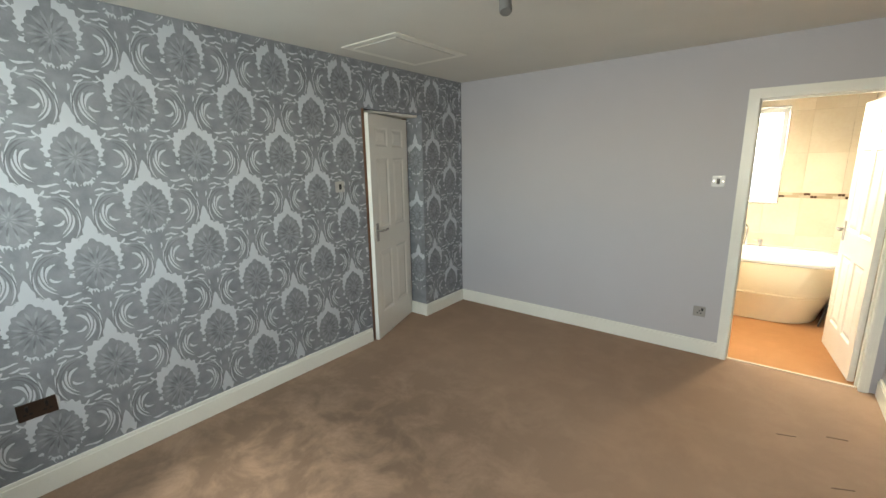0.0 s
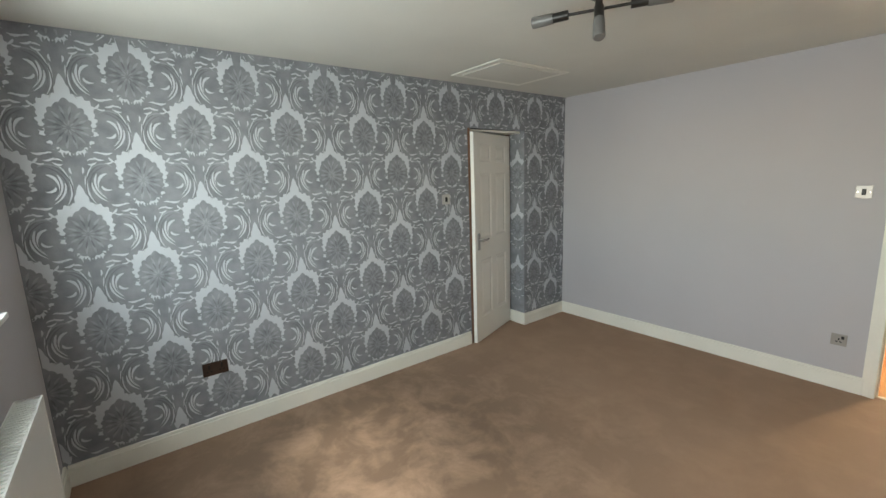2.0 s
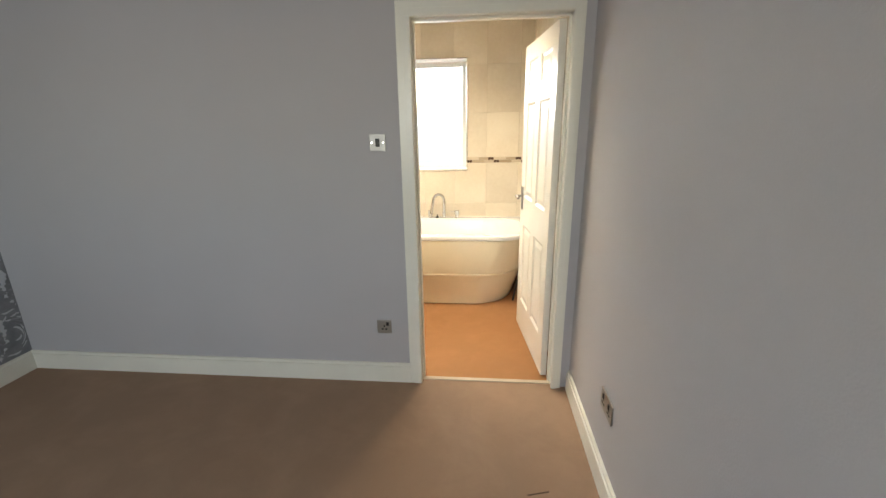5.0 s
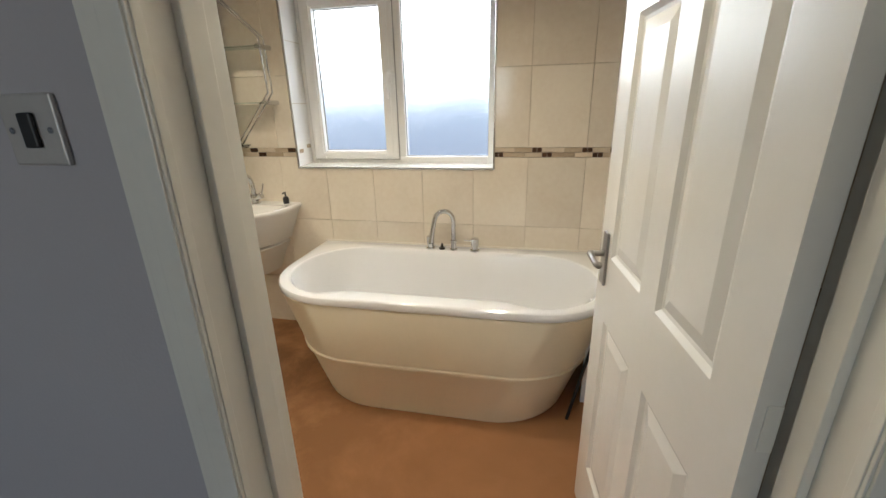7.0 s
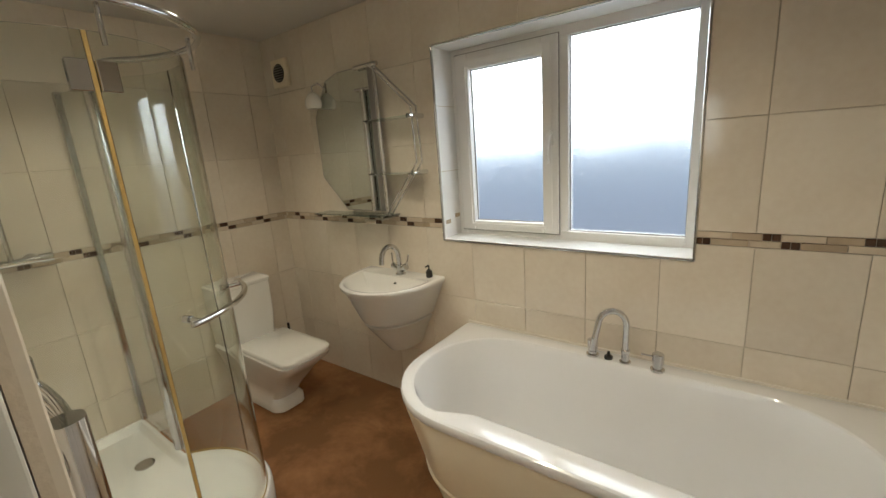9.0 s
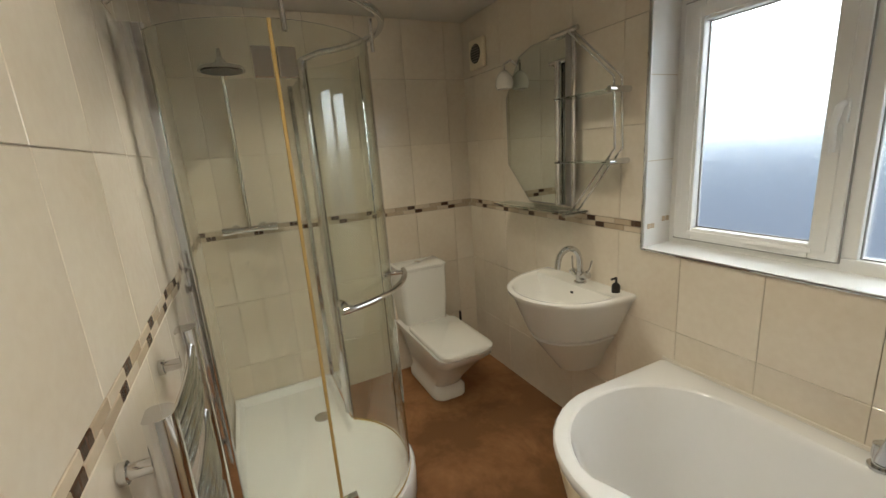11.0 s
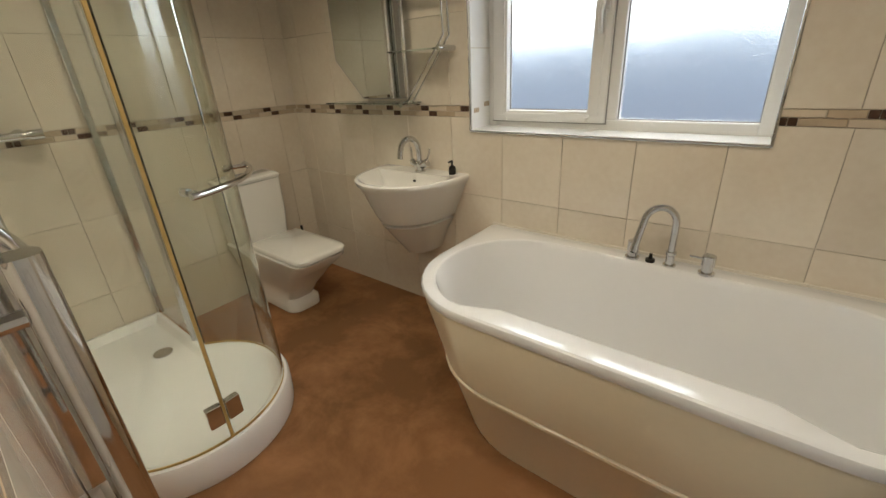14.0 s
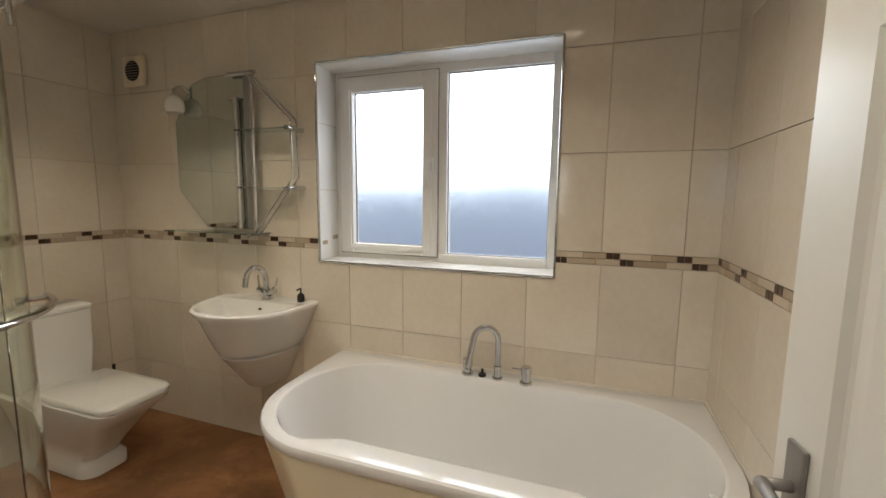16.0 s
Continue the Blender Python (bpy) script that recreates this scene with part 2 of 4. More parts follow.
def rounded(x0, x1, y0, y1, radii, n=8):
    """A rectangle's outline with its own radius at each corner: front-left, front-right, back-right, back-left."""
    a, b, c, d = radii
    out = []
    for cx, cy, r, s in ((x0 + a, y0 + a, a, 180), (x1 - b, y0 + b, b, 270), (x1 - c, y1 - c, c, 0), (x0 + d, y1 - d, d, 90)):
        for k in range(n + 1):
            w = radians(s + 90 * k / n)
            out.append((cx + r * math.cos(w), cy + r * math.sin(w)))
    return out


def loft(bm, loops, bottom=True, top=True):
    rings = [[bm.verts.new(p) for p in l] for l in loops]
    n = len(rings[0])
    for a, b in zip(rings, rings[1:]):
        for k in range(n):
            bm.faces.new((a[k], a[(k + 1) % n], b[(k + 1) % n], b[k]))
    if bottom:
        bm.faces.new(rings[0][::-1])
    if top:
        bm.faces.new(rings[-1])


def lofted(name, loops, mat, parent=None, bottom=True, top=True, at=None, sharp=40):
    bm = bmesh.new()
    loft(bm, loops, bottom, top)
    ob = obj(name, bm, mat, parent, True, at)
    sm = ob.modifiers.new("edges", "EDGE_SPLIT")
    sm.split_angle = radians(sharp)
    return ob


def at_z(loop, z):
    return [(x, y, z) for x, y in loop]


def arc(cx, cy, r, a0, a1, n, z):
    return [(cx + r * math.cos(radians(a0 + (a1 - a0) * k / n)), cy + r * math.sin(radians(a0 + (a1 - a0) * k / n)), z) for k in range(n + 1)]


def cut(rect, hole):
    """The parts of a rectangle that lie outside a hole."""
    u0, u1, v0, v1 = rect
    a0, a1, b0, b1 = hole
    if a0 >= u1 or a1 <= u0 or b0 >= v1 or b1 <= v0:
        return [rect]
    out = []
    if v0 < b0:
        out.append((u0, u1, v0, b0))
    if v1 > b1:
        out.append((u0, u1, b1, v1))
    m0, m1 = max(v0, b0), min(v1, b1)
    if u0 < a0:
        out.append((u0, a0, m0, m1))
    if u1 > a1:
        out.append((a1, u1, m0, m1))
    return out


def wall(name, axis, at0, at1, u0, u1, v0, v1, mat, label, holes=()):
    """An upright wall: axis 'x' stands across x between at0 and at1, and runs along y."""
    rects = [(u0, u1, v0, v1)]
    for h in holes:
        rects = [p for r in rects for p in cut(r, h)]
    bm = bmesh.new()
    for a, b, c, d in rects:
        if axis == "x":
            add_box(bm, at0, at1, a, b, c, d)
        else:
            add_box(bm, a, b, at0, at1, c, d)
    return tagged(obj(name, bm, mat), label, "wall", kind="structure")


# ---- structure ----
XL, YB, CEIL_Z = -3.45, -4.38, 2.4
FW, YW, XB, XR, BC = 0.135, 1.945, -3.36, -0.045, 2.4
DOOR_X0, DOOR_X1, DOOR_Z = -0.868, -0.1, 1.99
WIN = (-1.868, -0.662, 1.086, 2.09)
D2 = (-1.41, -0.655, 0.0, 2.03)
BWIN = (-2.915, -0.9, 1.125, 2.15)

bm = bmesh.new()
add_box(bm, XL, 0.0, YB, 0.03, -0.1, 0.0)
add_box(bm, XL - 1.6, XL, -2.5, 0.03, -0.1, 0.0)
tagged(obj("floor_bedroom", bm, CARPET), "worn taupe brown fitted carpet with darker patches", "floor", kind="structure")
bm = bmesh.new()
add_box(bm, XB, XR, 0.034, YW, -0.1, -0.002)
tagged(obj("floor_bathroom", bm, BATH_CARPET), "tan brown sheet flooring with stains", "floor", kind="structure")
bm = bmesh.new()
add_box(bm, XL - 0.25, 0.2, YB - 0.2, 0.0, CEIL_Z, CEIL_Z + 0.1)
add_box(bm, XL - 1.7, XL - 0.25, -2.6, 0.1, CEIL_Z, CEIL_Z + 0.1)
tagged(obj("ceiling_bedroom", bm, CEIL), "off-white painted textured ceiling", "ceiling", kind="structure")
bm = bmesh.new()
add_box(bm, XB, XR, FW, YW, BC, BC + 0.1)
tagged(obj("ceiling_bathroom", bm, BATH_CEIL), "pale cream painted bathroom ceiling", "ceiling", kind="structure")

wall_damask = wall("wall_west", "x", XL - 0.25, XL, YB, 0.0, 0, CEIL_Z, PRINT, "feature wall in silver and grey damask wallpaper", [D2])
wall_far = wall("wall_north", "y", 0.0, FW - 0.01, XL - 0.25, 0.2, 0, CEIL_Z + 0.1, PLASTER, "lilac grey painted wall with bathroom doorway", [(DOOR_X0 - 0.02, DOOR_X1 + 0.02, 0, DOOR_Z + 0.02)])
wall("wall_east", "x", 0.0, 0.2, YB - 0.2, 0.0, 0, CEIL_Z, PLASTER, "plain lilac grey painted wall")
wall("wall_south", "y", YB - 0.2, YB, XL - 0.25, 0.0, 0, CEIL_Z, PLASTER, "lilac grey painted window wall", [BWIN])
wall("wall_landing", "x", XL - 1.7, XL - 1.6, -2.6, 0.1, 0, CEIL_Z, PLASTER, "plain painted landing wall behind the door")
wall("wall_landing_end", "y", -2.6, -2.5, XL - 1.6, XL - 0.25, 0, CEIL_Z, PLASTER, "plain painted landing end wall")
wall("wall_landing_far", "y", 0.03, 0.1, XL - 1.6, XL - 0.25, 0, CEIL_Z, PLASTER, "plain painted landing far wall")

wall_win = wall("wall_bath_north", "y", YW, YW + 0.26, XB - 0.2, XR + 0.2, -0.1, 2.5, GROUT, "bathroom window wall behind cream tiles", [WIN])
wall_bl = wall("wall_bath_west", "x", XB - 0.2, XB, FW - 0.02, YW, -0.1, 2.5, GROUT, "bathroom wall behind cream tiles")
wall_br = wall("wall_bath_east", "x", XR, XR + 0.23, FW + 0.01, YW, -0.1, 2.5, GROUT, "bathroom wall behind cream tiles")
wall_fr = wall("wall_bath_south", "y", FW - 0.008, FW, XB, XR, 0, BC, GROUT, "bathroom doorway wall behind cream tiles", [(DOOR_X0 - 0.02, DOOR_X1 + 0.02, 0, DOOR_Z + 0.02)])
tagged(box("bath_door_threshold", DOOR_X0 - 0.015, DOOR_X1 + 0.015, 0.02, 0.05, 0.0, 0.006, GROUT, bevel=0.002), "thin worn threshold strip between carpets", "threshold", kind="structure")


# skirting
def skirting(name, pts_box, label="cream white gloss painted skirting board"):
    bm = bmesh.new()
    for x0, x1, y0, y1, side in pts_box:
        add_box(bm, x0, x1, y0, y1, 0, 0.105, 0.002)
        dx = 0.006
        if side == "x":
            add_box(bm, x0, x1 - dx, y0, y1, 0.105, 0.125, 0.003)
        elif side == "-x":
            add_box(bm, x0 + dx, x1, y0, y1, 0.105, 0.125, 0.003)
        elif side == "-y":
            add_box(bm, x0, x1, y0 + dx, y1, 0.105, 0.125, 0.003)
        else:
            add_box(bm, x0, x1, y0, y1 - dx, 0.105, 0.125, 0.003)
    return tagged(obj(name, bm, GLOSS), label, "skirting", kind="structure")


skirting("baseboard_west", [(XL, XL + 0.02, YB + 0.02, D2[0] - 0.02, "x"), (XL, XL + 0.02, D2[1], -0.02, "x"), (XL - 0.2, XL + 0.02, D2[1] - 0.02, D2[1], "-y")])
skirting("baseboard_north", [(XL, -0.93, -0.02, 0.0, "-y")])
skirting("baseboard_east", [(-0.02, 0.0, YB + 0.02, -0.02, "-x")])
skirting("baseboard_south", [(XL, 0.0, YB, YB + 0.02, "y")])


# door linings and architraves
def architrave(name, x0, x1, top, y, side, label, w=0.068, right=None):
    right = right or w
    bm = bmesh.new()
    for off, t0, t1 in ((0.0, 0.0, 0.014), (0.013, 0.014, 0.019), (0.036, 0.019, 0.023)):
        ya, yb = y - t1, y - t0
        e = off * 0.12
        k = right / w
        add_box(bm, x0 - w + off, x0 + 0.004 - e, ya, yb, 0, top - 0.004 + e, 0.0015)
        add_box(bm, x1 - 0.004 + e, x1 + right - off * k, ya, yb, 0, top - 0.004 + e, 0.0015)
        add_box(bm, x0 - w + off, x1 + right - off * k, ya, yb, top - 0.004 + e, top + w - off, 0.0015)
    return tagged(obj(name, bm, GLOSS), label, "architrave", kind="structure")


architrave("trim_bath_door", DOOR_X0, DOOR_X1, DOOR_Z, 0.0, -1, "cream white moulded architrave round the bathroom doorway", right=0.05)
bm = bmesh.new()
add_box(bm, DOOR_X0 - 0.02, DOOR_X0, 0, FW - 0.01, 0, DOOR_Z + 0.02, 0.002)
add_box(bm, DOOR_X1, DOOR_X1 + 0.02, 0, FW - 0.01, 0, DOOR_Z + 0.02, 0.002)
add_box(bm, DOOR_X0, DOOR_X1, 0, FW - 0.01, DOOR_Z, DOOR_Z + 0.02, 0.002)
add_box(bm, DOOR_X0, DOOR_X0 + 0.012, 0.045, 0.085, 0, DOOR_Z, 0.002)
add_box(bm, DOOR_X1 - 0.012, DOOR_X1, 0.045, 0.085, 0, DOOR_Z, 0.002)
add_box(bm, DOOR_X0, DOOR_X1, 0.045, 0.085, DOOR_Z - 0.012, DOOR_Z, 0.002)
tagged(obj("door_lining_1", bm, GLOSS), "white painted door lining with stop bead", "door frame", kind="structure")
bm = bmesh.new()
add_box(bm, XL - 0.25, XL + 0.003, D2[0], D2[0] + 0.025, 0, D2[3], 0.002)
add_box(bm, XL - 0.25, XL - 0.2, D2[1] - 0.02, D2[1], 0, D2[3], 0.002)
tagged(obj("door_lining_2", bm, WOOD), "bare brown unpainted door lining", "door frame", kind="structure")


def panel_door(name, width, height, label, m, handle_z=0.98, both=True, hinges=True):
    """A six panel door hinged at its own x = 0, running to x = width; its faces look along -y and y."""
    root = empty(name, m)
    tagged(root, label, "door")
    t, d = 0.035, 0.009
    s, mid = 0.105, 0.09
    pw = (width - 2 * s - mid) / 2
    rows = ((0.23, 0.80), (1.0, 1.62), (1.72, height - 0.1))
    cells = [(s + i * (pw + mid), s + i * (pw + mid) + pw, a, b) for i in (0, 1) for a, b in rows]
    bm = bmesh.new()
    rects = [(0, width, 0, height)]
    for c in cells:
        rects = [p for r in rects for p in cut(r, c)]
    for a, b, c, e in rects:
        add_box(bm, a, b, -t / 2, t / 2, c, e)
    bmesh.ops.remove_doubles(bm, verts=bm.verts, dist=1e-5)
    obj("leaf", bm, DOORWHITE, root)
    for a, b, c, e in cells:
        bm = bmesh.new()
        for sgn in (-1, 1):
            y0 = sgn * t / 2
            o = [(a, c), (b, c), (b, e), (a, e)]
            def ring(ins, dep):
                return [bm.verts.new((x + (ins if x == a else -ins), y0 - sgn * dep, z + (ins if z == c else -ins))) for x, z in o]
            rs = [ring(0, 0), ring(0.012, 0.008), ring(0.02, 0.010), ring(0.05, 0.003)]
            for p, q in zip(rs, rs[1:]):
                for k in range(4):
                    bm.faces.new((p[k], p[(k + 1) % 4], q[(k + 1) % 4], q[k]))
            bm.faces.new(rs[-1])
        obj("panel", bm, DOORWHITE, root)
    for sgn in ((-1, 1) if both else (-1,)):
        y0 = sgn * t / 2
        hx = width - 0.06
        box("handle_plate", hx - 0.021, hx + 0.021, min(y0, y0 + sgn * 0.008), max(y0, y0 + sgn * 0.008), handle_z - 0.095, handle_z + 0.065, SATIN, root, 0.003)
        bm = bmesh.new()
        add_tube(bm, [(hx, y0, handle_z), (hx, y0 + sgn * 0.045, handle_z)], 0.009)
        add_tube(bm, [(hx, y0 + sgn * 0.045, handle_z), (hx - 0.03, y0 + sgn * 0.05, handle_z + 0.002), (hx - 0.075, y0 + sgn * 0.048, handle_z - 0.006), (hx - 0.11, y0 + sgn * 0.05, handle_z + 0.004)], [0.011, 0.009, 0.008, 0.010])
        obj("lever", bm, SATIN, root, True)
    if hinges:
        for z in (0.2, 1.0, height - 0.2):
            box("hinge", -0.002, 0.002, -0.017, 0.003, z - 0.038, z + 0.038, GLOSS, root)
    return root


a1 = math.degrees(math.atan2(0.757, -0.085))
panel_door("bathroom_door", 0.762, 1.972, "open white six-panel door with brushed steel lever handle", pose(DOOR_X1 - 0.03, 0.105, 0.008, 0, 0, a1), 1.0)
a2 = math.degrees(math.atan2(-0.715, 0.245))
panel_door("bedroom_door", 0.76, 1.985, "ajar white six-panel door with steel lever handle", pose(XL - 0.205, D2[1] - 0.024, 0.008, 0, 0, a2), 1.0)

# bedroom window
tagged(box("door_head_2", XL - 0.25, XL - 0.06, D2[0] + 0.025, D2[1], D2[3] - 0.02, D2[3], GLOSS, bevel=0.002), "cream painted door head", "door frame", kind="structure")
root = empty("window_2", pose(0, 0, 0))
tagged(root, "white framed bedroom window with tiled sill", "window", kind="structure")
a, b, c, e = BWIN
bm = bmesh.new()
for x0, x1, z0, z1 in ((a, a + 0.06, c, e), (b - 0.06, b, c, e), (a + 0.06, b - 0.06, c, c + 0.06), (a + 0.06, b - 0.06, e - 0.06, e), ((a + b) / 2 - 0.04, (a + b) / 2 + 0.04, c + 0.06, e - 0.06)):
    add_box(bm, x0, x1, YB - 0.16, YB - 0.1, z0, z1, 0.005)
obj("frame", bm, UPVC, root)
box("sill", a - 0.03, b + 0.03, YB - 0.1, YB + 0.02, c - 0.02, c + 0.004, UPVC, root, 0.004)

# bathroom window
a, b, c, e = WIN
win = empty("window_1")
tagged(win, "white two-light bathroom window with obscured glass", "window", kind="structure")
YF = YW + 0.16
bm = bmesh.new()
fr = 0.05
mx = -1.25
for x0, x1, z0, z1 in ((a, a + fr, c, e), (b - fr, b, c, e), (a + fr, b - fr, c, c + fr), (a + fr, b - fr, e - fr, e), (mx - 0.03, mx + 0.03, c + fr, e - fr)):
    add_box(bm, x0, x1, YF, YF + 0.065, z0, z1, 0.006)
obj("frame", bm, UPVC, win)
bm = bmesh.new()
x0, x1, z0, z1 = a + fr - 0.015, mx - 0.015, c + fr - 0.015, e - fr + 0.015
cw, cr, ct, cb = 0.08, 0.08, 0.08, 0.052
for p in ((x0, x0 + cw, z0, z1), (x1 - cr, x1, z0, z1), (x0 + cw, x1 - cr, z0, z0 + cb), (x0 + cw, x1 - cr, z1 - ct, z1)):
    add_box(bm, p[0], p[1], YF - 0.018, YF + 0.04, p[2], p[3], 0.008)
for p in ((x0 + 0.03, x0 + cw - 0.012, z0 + 0.03, z1 - 0.03), (x1 - cr + 0.012, x1 - 0.03, z0 + 0.03, z1 - 0.03), (x0 + cw - 0.012, x1 - cr + 0.012, z0 + 0.02, z0 + cb - 0.012), (x0 + cw - 0.012, x1 - cr + 0.012, z1 - ct + 0.012, z1 - 0.03)):
    add_box(bm, p[0], p[1], YF - 0.024, YF - 0.016, p[2], p[3], 0.003)
obj("casement", bm, UPVC, win)
bm = bmesh.new()
t = 0.004
# strips round the casement: shadow of the frame gap, put in as grey
for p in ((x0 - t, x0, z0 - t, z1 + t), (x1, x1 + t, z0 - t, z1 + t), (x0, x1, z0 - t, z0), (x0, x1, z1, z1 + t)):
    add_box(bm, p[0], p[1], YF - 0.008, YF - 0.001, p[2], p[3])
# gasket round each pane
for g0, g1, h0, h1, yy in ((x0 + cw, x1 - cr, z0 + cb, z1 - ct, YF + 0.016), (mx + 0.03, b - fr, c + fr, e - fr, YF + 0.018)):
    for p in ((g0, g0 + t, h0, h1), (g1 - t, g1, h0, h1), (g0 + t, g1 - t, h0, h0 + t), (g0 + t, g1 - t, h1 - t, h1)):
        add_box(bm, p[0], p[1], yy, yy + 0.008, p[2], p[3])
obj("gap_shade_and_gasket", bm, GAP_SHADE_AND_GASKET, win)
for x0, x1, z0, z1 in ((x0 + cw, x1 - cr, z0 + cb, z1 - ct), (mx + 0.03, b - fr, c + fr, e - fr)):
    g = box("pane", x0 - 0.005, x1 + 0.005, YF + 0.025, YF + 0.031, z0 - 0.005, z1 + 0.005, FROST, win)
    g.visible_shadow = False
bm = bmesh.new()
hx = mx - 0.045
add_box(bm, hx - 0.012, hx + 0.012, YF - 0.032, YF - 0.018, 1.56, 1.63, 0.003)
add_tube(bm, [(hx, YF - 0.03, 1.62), (hx - 0.004, YF - 0.05, 1.61), (hx - 0.012, YF - 0.055, 1.55), (hx - 0.008, YF - 0.05, 1.475)], [0.009, 0.011, 0.010, 0.008])
obj("window_handle", bm, UPVC, win, True)
bm = bmesh.new()
add_box(bm, a, a + 0.006, YW - 0.004, YF, c, e)
add_box(bm, b - 0.006, b, YW - 0.004, YF, c, e)
add_box(bm, a, b, YW - 0.004, YF, e - 0.006, e)
add_box(bm, a - 0.005, b + 0.005, YW - 0.012, YF, c - 0.004, c + 0.008, 0.002)
obj("reveal", bm, SILL, win)
bm = bmesh.new()
for q in (1.46, 1.80):
    add_box(bm, a + 0.0055, a + 0.0066, YW, YF - 0.004, q, q + 0.003)
obj("reveal_joint", bm, GROUT, win)
for yy, zz in ((0.012, 1.182), (0.036, 1.182), (0.105, 1.205), (0.13, 1.205)):
    box("reveal_mosaic", a + 0.005, a + 0.008, YW + yy, YW + yy + 0.02, zz - 0.011, zz + 0.011, MOS_MID, win)
bm = bmesh.new()
for p, q in (((a, c), (a, e)), ((b, c), (b, e)), ((a, e), (b, e)), ((a, c), (b, c))):
    add_tube(bm, [(p[0], YW - 0.012, p[1]), (q[0], YW - 0.012, q[1])], 0.005, 6)
obj("edge_trim", bm, CHROME, win)

# outside distance
m = bpy.data.materials.new("overcast_distance")
m.use_nodes = True
nt = m.node_tree
nt.nodes.clear()
out = nt.nodes.new("ShaderNodeOutputMaterial")
em = nt.nodes.new("ShaderNodeEmission")
co = nt.nodes.new("ShaderNodeTexCoord")
sep = nt.nodes.new("ShaderNodeSeparateXYZ")
nz = nt.nodes.new("ShaderNodeTexNoise")
nz.inputs["Scale"].default_value = 2.2
ma = nt.nodes.new("ShaderNodeMath")
ma.operation, ma.inputs[1].default_value = "MULTIPLY_ADD", 0.35
rp = nt.nodes.new("ShaderNodeValToRGB")
nt.links.new(co.outputs["Object"], sep.inputs[0])
nt.links.new(co.outputs["Object"], nz.inputs["Vector"])
nt.links.new(nz.outputs[0], ma.inputs[0])
nt.links.new(sep.outputs[2], ma.inputs[2])
mr = nt.nodes.new("ShaderNodeMapRange")
mr.inputs["From Min"].default_value, mr.inputs["From Max"].default_value = 0.6, 2.6
nt.links.new(ma.outputs[0], mr.inputs[0])
nt.links.new(mr.outputs[0], rp.inputs[0])
el = rp.color_ramp.elements
el[0].position, el[0].color = 0.27, (0.044, 0.050, 0.064, 1)
el[1].position, el[1].color = 0.72, (1.0, 1.0, 1.0, 1)
k = el.new(0.48)
k.color = (0.053, 0.062, 0.079, 1)
k = el.new(0.585)
k.color = (0.105, 0.12, 0.138, 1)
nt.links.new(rp.outputs[0], em.inputs[0])
SKY_GLOW = 6.8
em.inputs[1].default_value = SKY_GLOW
nt.links.new(em.outputs[0], out.inputs[0])
bm = bmesh.new()
add_box(bm, -4.6, 2.2, YW + 1.6, YW + 1.62, -0.6, 4.2)
tagged(obj("backdrop", bm, m), "pale overcast sky above blue-grey distance", "backdrop", kind="structure")


